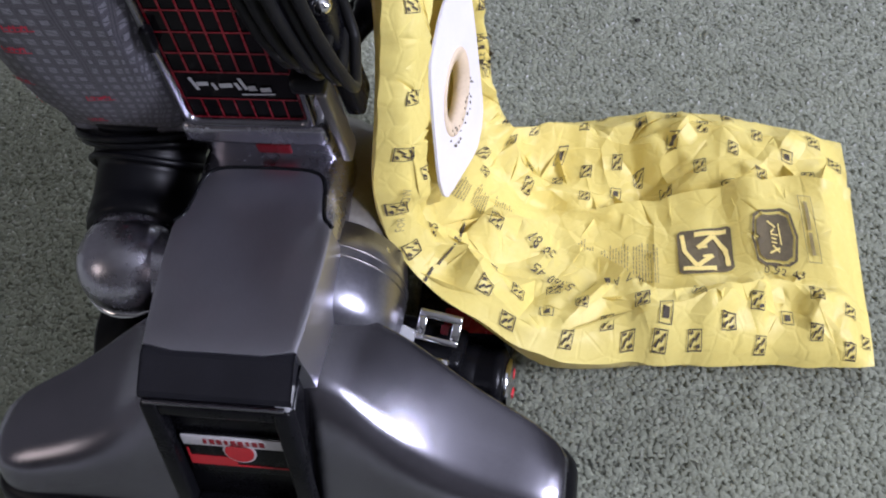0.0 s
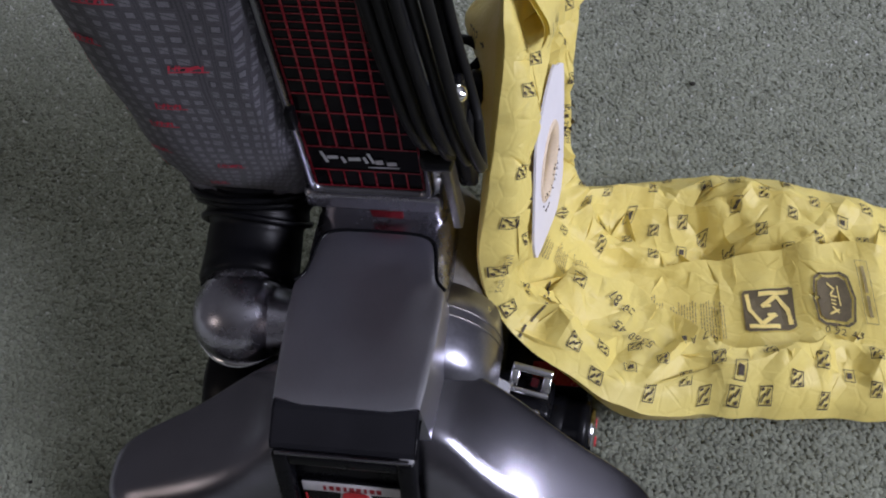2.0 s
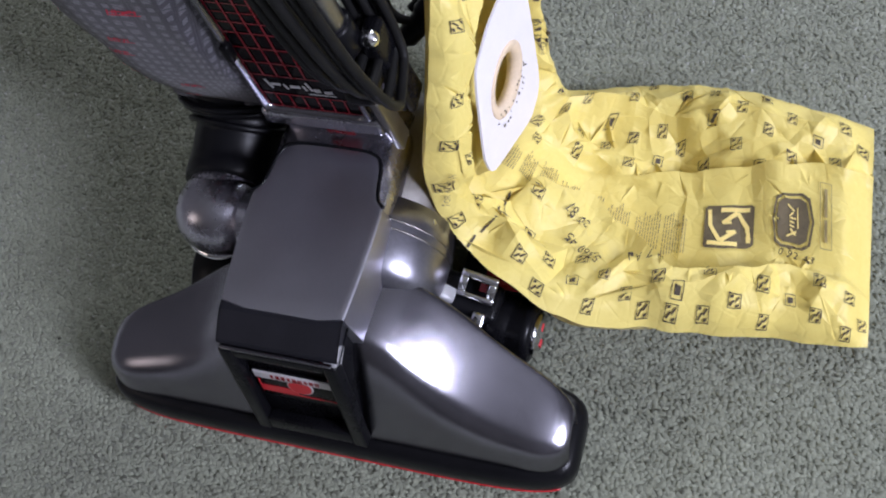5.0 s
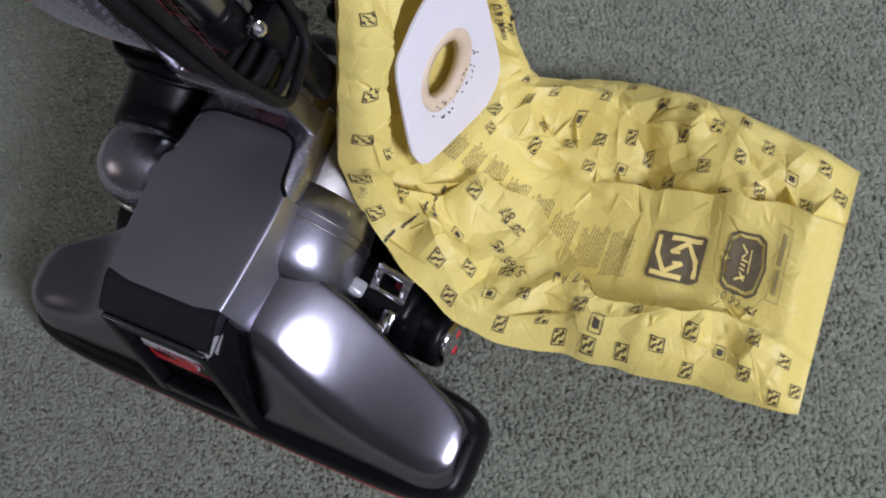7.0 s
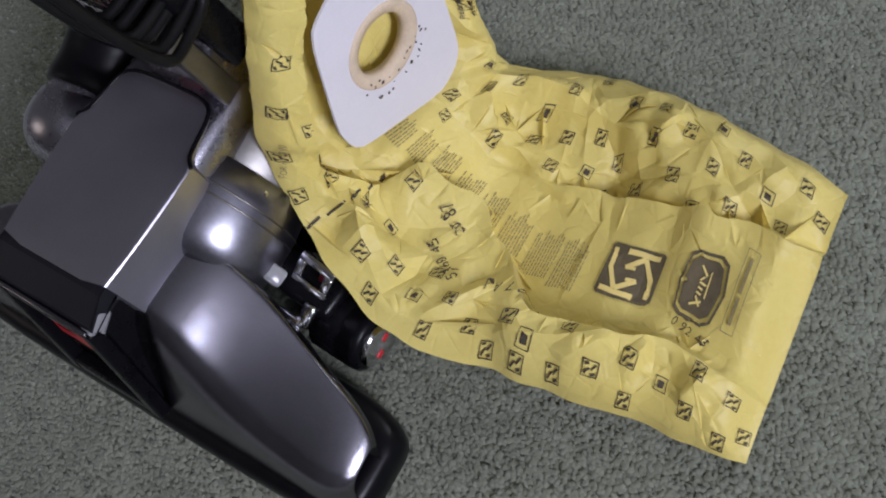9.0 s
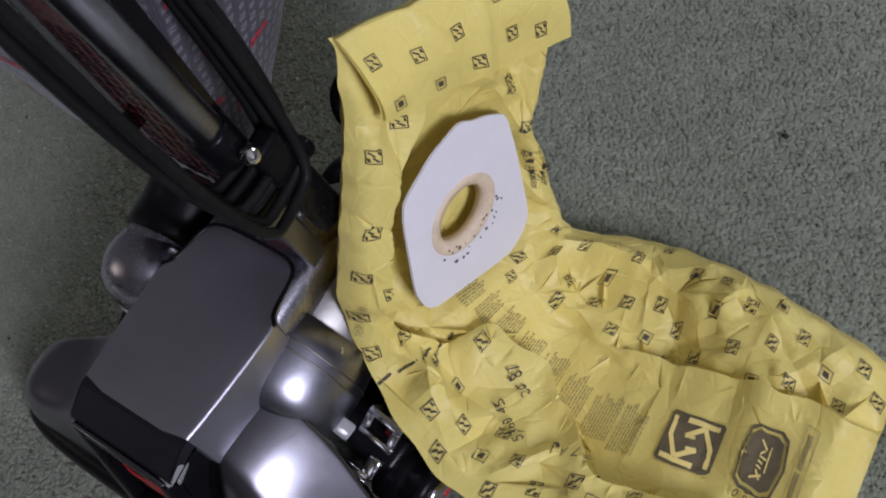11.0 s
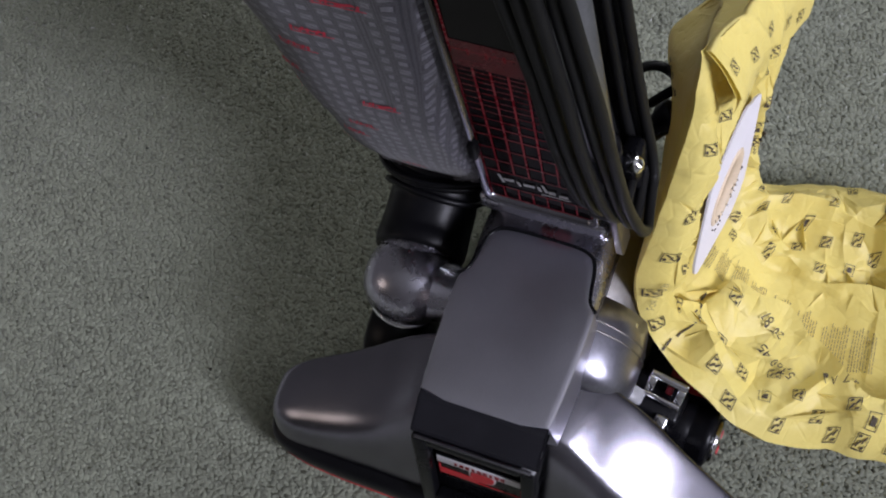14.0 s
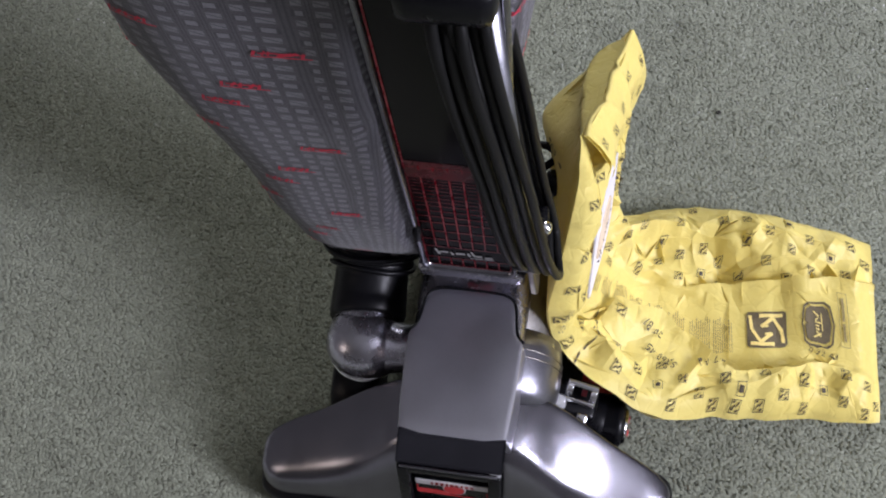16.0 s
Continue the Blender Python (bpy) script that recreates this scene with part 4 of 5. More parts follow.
CREASES_NEAR = [
    (0.312, 0.04, 0.281, 0.105, 0.006, 0.008, 0.010), (0.281, 0.105, 0.250, 0.187, 0.007, 0.010, 0.007), (0.250, 0.187, 0.254, 0.06, 0.005, 0.008, 0.010),
    (0.300, 0.15, 0.300, 0.27, 0.007, 0.010, 0.007), (0.300, 0.268, 0.283, 0.314, 0.006, 0.008, 0.008), (0.154, 0.069, 0.120, 0.105, 0.006, 0.006, 0.010),
    (0.120, 0.105, 0.078, 0.223, 0.007, 0.006, 0.014), (0.078, 0.223, 0.024, 0.196, 0.006, 0.008, 0.012), (0.084, 0.105, 0.076, 0.187, 0.007, 0.010, 0.008),
    (0.116, 0.059, 0.096, 0.15, 0.006, 0.010, 0.008), (0.047, 0.087, 0.035, 0.196, 0.007, 0.012, 0.012), (0.200, 0.06, 0.170, 0.20, 0.006, 0.010, 0.012),
    (0.225, 0.05, 0.213, 0.21, -0.004, 0.009, 0.009),
]
CREASES_UPRIGHT = [
    (0.470, 0.25, 0.420, 0.33, 0.004, 0.004, 0.016), (0.420, 0.33, 0.394, 0.178, 0.004, 0.004, 0.014), (0.394, 0.178, 0.305, 0.15, 0.004, 0.004, 0.014),
    (0.440, 0.75, 0.400, 0.95, 0.006, 0.015, 0.012), (0.460, 0.60, 0.430, 0.90, 0.005, 0.012, 0.010), (0.360, 0.85, 0.320, 0.95, 0.005, 0.010, 0.010),
]


def crease_rise(s, w, width):
    """The rise of all creases at s and w metres from the near edge."""
    h = 0.0
    for s0, v0, s1, v1, high, one, two in CREASES_FAR + CREASES_NEAR + CREASES_UPRIGHT:
        x0, y0, dx, dy = s0, v0 * width, s1 - s0, (v1 - v0) * width
        ln = math.hypot(dx, dy)
        x, y = s - x0, w - y0
        t = (x * dx + y * dy) / (ln * ln)
        if -0.15 < t < 1.15:
            d = (y * dx - x * dy) / ln
            k = 1 - (d / two if d > 0 else -d / one)
            if k > 0:
                h += 1.35 * high * k * ease(t, -0.15, 0.18) * (1 - ease(t, 0.82, 1.15))
    return h


def facets(seed, gap, high):
    """A sheet of flat facets between random knots, with the lines between them: creased paper with straight sharp folds."""
    r = random.Random(seed)
    knots = []
    for i in range(int(0.80 / gap)):
        for j in range(int(0.40 / gap)):
            knots.append(((i + r.uniform(-0.1, 1.1)) * gap - 0.08, (j + r.uniform(-0.1, 1.1)) * gap - 0.08))
    flat, lines, faces, *_ = delaunay_2d_cdt([Vector(k) for k in knots], [], [], 0, 1e-6)
    return BVHTree.FromPolygons([Vector((p.x, p.y, r.uniform(-high, high))) for p in flat], faces), [(flat[a], flat[b]) for a, b in lines]


FACETS = facets(31, 0.046, 0.0122), facets(8, 0.021, 0.0043), facets(5, 0.010, 0.0014)
DOWN = Vector((0, 0, -1))


def crumple(s, w, width):
    """Creases of the paper, in metres of its own plane."""
    h = crease_rise(s, w, width)
    x, y = s, w / width * SPAN
    busy = ease(noise.noise((s * 9, w * 9, 6.2)), -0.35, 0.35)
    # the paper is most crumpled where it turns upright and along its near lobe
    bend = ease(s, 0.20, 0.26) * (1 - ease(s, 0.33, 0.38)) * (1 - ease(w, 0.06, 0.09)) + 0.25 * (1 - ease(w, 0.035, 0.06)) * (1 - ease(s, 0.20, 0.24))
    calm = 1 - 0.3 * ease(s, 0.31, 0.35)
    for (pleats, _), share in zip(FACETS, (calm, calm * (0.30 + 0.70 * busy + 0.7 * bend), 0.5 + 0.5 * busy + bend)):
        hit = pleats.ray_cast(Vector((x, y, 1.0)), DOWN)[0]
        if hit:
            h += hit.z * share
    return h


# outline of the white card in its plane, y and z
CARD_EDGE = [(0.222, 0.215), (0.230, 0.205), (0.240, 0.198), (0.2525, 0.184), (0.2500, 0.150), (0.2405, 0.085), (0.232, 0.074), (0.214, 0.068), (0.150, 0.098), (0.1435, 0.108), (0.1425, 0.128), (0.160, 0.190), (0.167, 0.204), (0.195, 0.214)]


def beyond_card(y, z):
    """How far a place lies outside the card's outline; negative inside."""
    best, inside, p = 9.0, False, Vector((y, z))
    for (y0, z0), (y1, z1) in zip(CARD_EDGE, CARD_EDGE[1:] + CARD_EDGE[:1]):
        a, d = Vector((y0, z0)), Vector((y1 - y0, z1 - z0))
        t = min(1, max(0, (p - a).dot(d) / d.length_squared))
        best = min(best, (p - a - d * t).length)
        if (z0 > z) != (z1 > z) and y < y0 + (z - z0) / (z1 - z0) * (y1 - y0):
            inside = not inside
    return -best if inside else best


def middle_folds(s):
    """The two folds beside the pressed-in middle panel, as v."""
    fold_a, fold_b = section(s)[4:6]
    return fold_a + 0.02 * noise.noise((s * 18, 1.1, 0)), fold_b + 0.008 * noise.noise((s * 18, 7.3, 0))


def section_rise(s, v):
    """The height of the upper layer over the line from the near to the far edge."""
    near, panel, far, _, _, _ = section(s)
    fold_a, fold_b = middle_folds(s)
    lip = 0.005 * (1 - ease(s, 0.15, 0.20))
    drop = 0.035 - 0.020 * ease(s, 0.30, 0.34)
    knots = [(0.0, 0.0), (0.12 * fold_a, 0.42 * near), (0.35 * fold_a, 0.74 * near), (0.65 * fold_a, 0.95 * near), (fold_a, near), (fold_a + drop, panel - 0.002),
             (fold_b - 0.04, panel), (fold_b, panel + lip), (fold_b + 0.025, panel - lip), (fold_b + 0.36 * (1 - fold_b), panel + (far - panel) * 0.30), (fold_b + 0.68 * (1 - fold_b), far), (fold_b + 0.88 * (1 - fold_b), 0.72 * far), (1.0, 0.0)]
    return table(v, knots)


def lip_reach(s):
    return 0.005 * (1 - ease(s, 0.15, 0.20)) * ease(s, 0.02, 0.05)


def full_point(s, v, lower=False):
    """The bag before its folds are laid between knots: s metres from its tail, v from the near edge (0) to the far edge (1)."""
    f = at_arc(s)
    i = min(int(f), LAST - 1)
    t = f - i
    n0, f0 = NEAR[i].lerp(NEAR[i + 1], t), FAR[i].lerp(FAR[i + 1], t)
    along = MID[min(i + 2, LAST)] - MID[max(i - 1, 0)]
    up = (f0 - n0).cross(along).normalized()
    if up.z + up.x < 0:
        up = -up
    edge = max(0.0, math.sin(math.pi * min(1, max(0, v))))
    width = (f0 - n0).length
    if lower:
        under = section(s)[3]
        p = n0.lerp(f0, v) - up * (under * edge ** 0.3 * (0.12 + 0.88 * v) + 0.004 * edge * noise.noise((s * 25, v * 5, 2.2)))
        # the lying part sags on to the carpet
        p.z += (0.0035 - p.z) * edge ** 0.4 * (1 - ease(s, 0.20, 0.25)) * ease(s, 0.0, 0.03)
        p.z = max(p.z, 0.0035)
        return p
    fold_a, fold_b = middle_folds(s)
    sunk = ease(v, fold_a - 0.045, fold_a) * (1 - ease(v, fold_b, fold_b + 0.045))
    upright = ease(s, 0.30, 0.35)
    h = section_rise(s, v)
    c = crumple(s, v * width, width) * min(1, edge * 2.5) * (1 - 0.62 * sunk * (1 - upright)) * ease(s, 0, 0.03)
    p = n0.lerp(f0, v) + up * (h + c)
    wob = (0.004 * noise.noise((s * 22, v * 2, 3.3)) + 0.0025 * noise.noise((s * 60, v * 3, 8.3))) * ease(s, 0.0, 0.03)
    # the near fold hangs over the panel, the panel's far edge over the crevice behind it
    over = max(0.0, 1 - abs(v - fold_a) / 0.07) * 0.005 * ease(s, 0.02, 0.06) + max(0.0, 1 - abs(v - fold_b) / 0.04) * lip_reach(s)
    p += (f0 - n0).normalized() * (wob + over)
    # the paper lies flat behind the card
    off = p - CARD_MID
    away = off.dot(CARD_N)
    if off.length < 0.1 and away > -0.003:
        p -= CARD_N * (away + 0.003) * (1 - ease(beyond_card(p.y, p.z), 0.002, 0.007))
    p.z = max(p.z, 0.0045)
    return p


def flat_sheet():
    """The flat sheet cut into triangles along all its folds: places, faces and the pairs of places that are folds."""
    r = random.Random(17)
    pts, lines = [], []

    def line(a, b):
        pts.extend((Vector(a), Vector(b)))
        lines.append((len(pts) - 2, len(pts) - 1))

    for a, b in ((0, 0), (LENGTH, 0)), ((LENGTH, 0), (LENGTH, SPAN)), ((LENGTH, SPAN), (0, SPAN)), ((0, SPAN), (0, 0)):
        line(a, b)
    for _, pairs in FACETS[:2]:
        for a, b in pairs:
            if all(0.0 < p.x < LENGTH and 0.0 < p.y < SPAN for p in (a, b)):
                line(a, b)
    for s0, v0, s1, v1, *_ in CREASES_FAR + CREASES_NEAR + CREASES_UPRIGHT:
        line((s0, v0 * SPAN), (s1, v1 * SPAN))
    for which in (0, 1):
        for k in range(int(LENGTH / 0.006) - 1):
            a, b = (0.003 + 0.006 * (k + i) for i in (0, 1))
            line((a, middle_folds(a)[which] * SPAN), (b, middle_folds(b)[which] * SPAN))
    gap = 0.0030
    for i in range(1, int(LENGTH / gap)):
        for j in range(1, int(SPAN / gap)):
            pts.append(Vector(((i + r.uniform(-0.3, 0.3)) * gap, (j + r.uniform(-0.3, 0.3)) * gap)))
    for k in range(1, 180):
        pts.append(Vector((LENGTH * k / 180, 0.0)))
        pts.append(Vector((LENGTH * k / 180, SPAN)))
    for k in range(1, 70):
        pts.append(Vector((0.0, SPAN * k / 70)))
        pts.append(Vector((LENGTH, SPAN * k / 70)))
    flat, edges, faces, _, from_lines, _ = delaunay_2d_cdt(pts, lines, [], 0, 0.0003)
    folds = {tuple(sorted(e)) for e, origin in zip(edges, from_lines) if origin}
    return [Vector((min(LENGTH, max(0.0, p.x)), min(SPAN, max(0.0, p.y)), 0.0)) for p in flat], [tuple(f) for f in faces if len(f) == 3], folds


FLAT, SHEET_FACES, FOLDS = flat_sheet()
KNOTS = [full_point(p.x, p.y / SPAN) for p in FLAT]
PLAN = BVHTree.FromPolygons(FLAT, SHEET_FACES)


def bag_face(s, v):
    """The place on the folded sheet and its normal."""
    at = Vector((min(LENGTH - 1e-5, max(1e-5, s)), min(SPAN - 1e-5, max(1e-5, v * SPAN)), 0.0))
    k = PLAN.find_nearest(at)[2]
    a, b, c = SHEET_FACES[k]
    p = barycentric_transform(at, FLAT[a], FLAT[b], FLAT[c], KNOTS[a], KNOTS[b], KNOTS[c])
    n = (KNOTS[b] - KNOTS[a]).cross(KNOTS[c] - KNOTS[a]).normalized()
    return p, -n if n.z + n.x < 0 else n


def paper_bag_mesh():
    bm = bmesh.new()
    upper = [bm.verts.new(p) for p in KNOTS]
    rim = [not (1e-4 < p.y < SPAN - 1e-4 and 1e-4 < p.x < LENGTH - 1e-4) for p in FLAT]
    under = [u if edge else bm.verts.new(full_point(p.x, p.y / SPAN, True)) for p, u, edge in zip(FLAT, upper, rim)]
    for a, b, c in SHEET_FACES:
        mid = (KNOTS[a] + KNOTS[b] + KNOTS[c]) / 3 - CARD_MID
        away = mid.dot(CARD_N)
        if not (abs(away) < 0.012 and (mid - CARD_N * away).length < 0.022):
            bm.faces.new((upper[a], upper[b], upper[c]))
        if not (rim[a] and rim[b] and rim[c]):
            bm.faces.new((under[a], under[b], under[c]))
    bm.normal_update()
    # creases stay sharp
    bm.verts.index_update()
    for e in bm.edges:
        bend = e.calc_face_angle(0.0) if len(e.link_faces) == 2 else 9.0
        e.smooth = bend < (0.16 if tuple(sorted(v.index for v in e.verts)) in FOLDS else 0.9)
    return bm


paper = thing("paper_bag", "crumpled yellow paper vacuum bag, empty, lying on carpet and folded upright", "paper bag", (0.22, 0.17, 0.0))
sheet = part("bag_sheet", paper_bag_mesh(), PAPER, paper, "crumpled yellow printed filter paper")


def on_bag(s, v, lift):
    p, n = bag_face(s, v)
    return p + n * lift


def bag_width(s):
    i = min(LAST, round(at_arc(s)))
    return (FAR[i] - NEAR[i]).length


def print_on(shapes, s0, v0, lift=0.0009, turn=0.0, cell=0.003):
    """Flat shapes, in metres (across the bag, along it towards the top), laid on the paper round the place s0, v0."""
    bm = bmesh.new()
    w = bag_width(s0)
    c, n = math.cos(turn), math.sin(turn)
    for shape in shapes:
        bm.faces.new([bm.verts.new((x, y, 0)) for x, y in shape])
    bmesh.ops.remove_doubles(bm, verts=bm.verts, dist=0.00001)
    bmesh.ops.triangulate(bm, faces=bm.faces)
    for _ in range(3):
        long = [e for e in bm.edges if e.calc_length() > cell]
        if not long:
            break
        bmesh.ops.subdivide_edges(bm, edges=long, cuts=1)
        bmesh.ops.triangulate(bm, faces=bm.faces)
    for vert in bm.verts:
        x, y = vert.co.x * c - vert.co.y * n, vert.co.x * n + vert.co.y * c
        vert.co = on_bag(s0 + y, v0 + x / w, lift)
    return bm


def bar(x0, y0, x1, y1, w):
    d = Vector((x1 - x0, y1 - y0)).normalized() * w / 2
    return [(x0 - d.y, y0 + d.x), (x0 + d.y, y0 - d.x), (x1 + d.y, y1 - d.x), (x1 - d.y, y1 + d.x)]


def rect(x0, y0, x1, y1):
    return [(x0, y0), (x1, y0), (x1, y1), (x0, y1)]


def outline(h, t, k=1.0):
    return [rect(-h * k, -h, h * k, -h + t), rect(-h * k, h - t, h * k, h), rect(-h * k, -h + t, -h * k + t, h - t), rect(h * k - t, -h + t, h * k, h - t)]


def joined(bms):
    out = bmesh.new()
    for b in bms:
        me = bpy.data.meshes.new("tmp")
        b.to_mesh(me)
        b.free()
        out.from_mesh(me)
        bpy.data.meshes.remove(me)
    return out


ZIGZAG = outline(0.0042, 0.0005) + [bar(-0.0028, 0.0028, 0.0006, 0.0004, 0.0011), bar(-0.0006, -0.0004, 0.0028, -0.0028, 0.0011), bar(0.0022, 0.0030, 0.0030, 0.0008, 0.0013), bar(-0.0022, -0.0030, -0.0030, -0.0008, 0.0013)]
SQUARE = outline(0.0042, 0.0005) + [rect(-0.0020, -0.0020, 0.0020, 0.0020)]
ZIGZAG, SQUARE = ([[(x * 0.94, y * 0.94) for x, y in shape] for shape in kind] for kind in (ZIGZAG, SQUARE))
rng = random.Random(11)
# places (s, v) of the printed marks: far side, near side, upright part, and those with a filled square
MARKS_FAR = [(0.238, 0.877), (0.194, 0.868), (0.176, 0.955), (0.145, 0.895), (0.122, 0.904), (0.256, 0.832), (0.231, 0.768), (0.185, 0.768), (0.162, 0.795), (0.145, 0.75), (0.1, 0.868), (0.06, 0.877), (0.08, 0.795), (0.02, 0.904), (0.027, 0.741), (0.0075, 0.85), (0.06, 0.723), (0.102, 0.741), (0.125, 0.686), (0.147, 0.641), (0.185, 0.668), (0.205, 0.732), (0.229, 0.695), (0.269, 0.659), (0.278, 0.732)]
MARKS_NEAR = [(0.249, 0.377), (0.245, 0.096), (0.227, 0.15), (0.205, 0.196), (0.229, 0.041), (0.187, 0.132), (0.194, 0.041), (0.169, 0.078), (0.149, 0.114), (0.156, 0.032), (0.138, 0.032), (0.118, 0.035), (0.116, 0.141), (0.1, 0.078), (0.08, 0.035), (0.084, 0.132), (0.042, 0.078), (0.04, 0.185), (0.018, 0.159), (0.0065, 0.078), (0.02, 0.035), (0.262, 0.21)]
MARKS_UPRIGHT = [(0.452, 0.432), (0.445, 0.187), (0.43, 0.069), (0.379, 0.069), (0.347, 0.04), (0.332, 0.114), (0.314, 0.03), (0.287, 0.132), (0.287, 0.03), (0.47, 0.732), (0.459, 0.632), (0.472, 0.913), (0.441, 0.822), (0.381, 0.832), (0.325, 0.832), (0.41, 0.93), (0.355, 0.93)]
MARKS_FILLED = [(0.207, 0.813), (0.122, 0.813), (0.082, 0.913), (0.04, 0.813), (0.084, 0.66), (0.162, 0.695), (0.243, 0.241), (0.209, 0.105), (0.136, 0.078), (0.06, 0.114), (0.403, 0.196), (0.283, 0.90)]
for kind, places in ((ZIGZAG, MARKS_FAR + MARKS_NEAR + MARKS_UPRIGHT), (SQUARE, MARKS_FILLED)):
    for s, v in places:
        part("printed_mark", print_on(kind, s, v, turn=rng.uniform(-0.08, 0.08)), INK, sheet, "", False)

# maker's block, shield and strip near the tail
S_LOGO, V_LOGO = 0.1035, 0.412
H = 0.0172


def block_stroke(u0, w0, u1, w1, wide):
    return bar(w0 * H, -u0 * H, w1 * H, -u1 * H, wide * H)


SQUARE_EDGE = [(-1, -0.88), (-0.88, -1), (0.88, -1), (1, -0.88), (1, 0.88), (0.88, 1), (-0.88, 1), (-1, 0.88)]
part("printed_block", print_on([[(x * H, y * H) for x, y in SQUARE_EDGE]], S_LOGO, V_LOGO, 0.0010), LOGO_INK, sheet, "brown square maker's mark", False)
strokes = []
for k in (1, -1):
    for u0, w0, u1, w1, wide in ((-0.80, 0.82, -0.76, 0.04, 0.17), (-0.78, 0.10, -0.34, -0.66, 0.17), (-0.84, -0.76, 0.34, -0.80, 0.20), (-0.34, -0.64, 0.26, -0.20, 0.20), (0.26, -0.20, -0.10, -0.22, 0.12)):
        strokes.append(block_stroke(k * u0, k * w0, k * u1, k * w1, wide))
for shape in strokes:
    part("block_stroke", print_on([shape], S_LOGO, V_LOGO, 0.0016), PAPER_PRINT, sheet, "", False)


def shield(k):
    return [(-0.022 * k, -0.008 * k), (-0.018 * k, -0.0135 * k), (0.0, -0.0165 * k), (0.018 * k, -0.0135 * k), (0.022 * k, -0.008 * k), (0.0205 * k, 0.008 * k), (0.016 * k, 0.0130 * k), (0.0, 0.0150 * k), (-0.016 * k, 0.0130 * k), (-0.0205 * k, 0.008 * k)]


S_SHIELD, V_SHIELD = 0.0590, 0.437
outer, inner = shield(1.0), shield(0.90)
ringed = [[outer[i], outer[(i + 1) % 10], inner[(i + 1) % 10], inner[i]] for i in range(10)]
part("printed_shield", print_on([shield(0.80)], S_SHIELD, V_SHIELD, 0.0010), LOGO_INK, sheet, "brown shield with a pale stroke", False)
part("shield_border", print_on(ringed, S_SHIELD, V_SHIELD, 0.0010), LOGO_INK, sheet, "", False)
part("shield_stroke", print_on([bar(-0.0125, 0.0035, -0.0085, -0.0035, 0.0015), bar(-0.0115, -0.0030, -0.0065, 0.0010, 0.0013), bar(-0.0050, -0.0020, -0.0040, 0.0015, 0.0012), bar(-0.0020, -0.0020, -0.0010, 0.0015, 0.0012), bar(0.0010, -0.0035, 0.0020, 0.0015, 0.0012), bar(0.0030, 0.0015, 0.0060, -0.0010, 0.0012), bar(0.0070, -0.0020, 0.0120, 0.0030, 0.0013), bar(-0.0060, -0.0048, 0.0100, -0.0044, 0.0009)], S_SHIELD, V_SHIELD, 0.0016), PAPER_PRINT, sheet, "", False)
part("printed_strip", print_on(outline(0.0042, 0.0005, 6.2) + [bar(-0.021, 0, -0.004, 0, 0.0022), bar(-0.002, 0, 0.021, 0, 0.0022)], 0.0345, 0.478, 0.0010), FADED_INK, sheet, "faded brown strip with a line of print", False)

# unreadable printed paragraphs: lines of bars
lines = []
for v0, s0, s1, width in ((0.31, 0.134, 0.150, 0.040), (0.335, 0.153, 0.172, 0.036), (0.38, 0.176, 0.192, 0.031), (0.43, 0.196, 0.212, 0.026), (0.475, 0.216, 0.232, 0.025), (0.49, 0.237, 0.252, 0.025), (0.455, 0.257, 0.270, 0.026), (0.44, 0.274, 0.284, 0.024)):
    s = s0
    while s < s1:
        x = 0.0
        w = width * rng.uniform(0.75, 1.0)
        shapes = []
        while x < w - 0.003:
            ln = rng.uniform(0.0015, 0.0045)
            shapes.append(rect(x, -0.00032, min(w, x + ln), 0.00032))
            x += ln + 0.0008
        lines.append(print_on(shapes, s, v0, 0.0009, cell=0.006))
        s += 0.0019
part("printed_paragraph", joined(lines), FADED_INK, sheet, "small faded lines of print", False)


def flat_text(text, size):
    curve = bpy.data.curves.new("lettering", "FONT")
    curve.body, curve.size, curve.resolution_u, curve.space_character = text, size, 3, 1.15
    ob = new("lettering", curve)
    me = bpy.data.meshes.new_from_object(ob.evaluated_get(bpy.context.evaluated_depsgraph_get()))
    bpy.data.objects.remove(ob)
    bpy.data.curves.remove(curve)
    bm = bmesh.new()
    bm.from_mesh(me)
    bpy.data.meshes.remove(me)
    return bm


def lettering(text, size, s0, v0, turn=0.0, face=INK):
    bm = flat_text(text, size)
    w = bag_width(s0)
    c, n = math.cos(turn), math.sin(turn)
    for vert in bm.verts:
        x, y = vert.co.x * c - vert.co.y * n, vert.co.x * n + vert.co.y * c
        vert.co = on_bag(s0 + y, v0 + x / w, 0.0030)
    return part("lettering", bm, face, sheet, "", False)


lettering("5360 45", 0.0090, 0.1914, 0.195, 0.89)
lettering("20 87", 0.0090, 0.2050, 0.335, 0.98)
lettering("1327 A J", 0.0080, 0.1400, 0.20, 1.57)
lettering("0 92 43", 0.0076, 0.0690, 0.300, -1.78)
lettering("REPLACE WITH", 0.0055, 0.345, 0.915, 1.50)
lettering("BEFORE DIRT", 0.0055, 0.345, 0.960, 1.50)
lettering("FOR ARROW", 0.0042, 0.300, 0.03, 1.4, FADED_INK)
# a word and an arrow on the bag's back, where it leans to the handle
def back_print(bm, s0, v0):
    for vert in bm.verts:
        s, v = s0 + vert.co.y, v0 - vert.co.x / 0.176
        p = full_point(s, v, True)
        n = (full_point(s + 0.004, v, True) - p).cross(full_point(s, v + 0.02, True) - p).normalized()
        vert.co = p + (n if n.x < 0 else -n) * 0.0030
    return bm


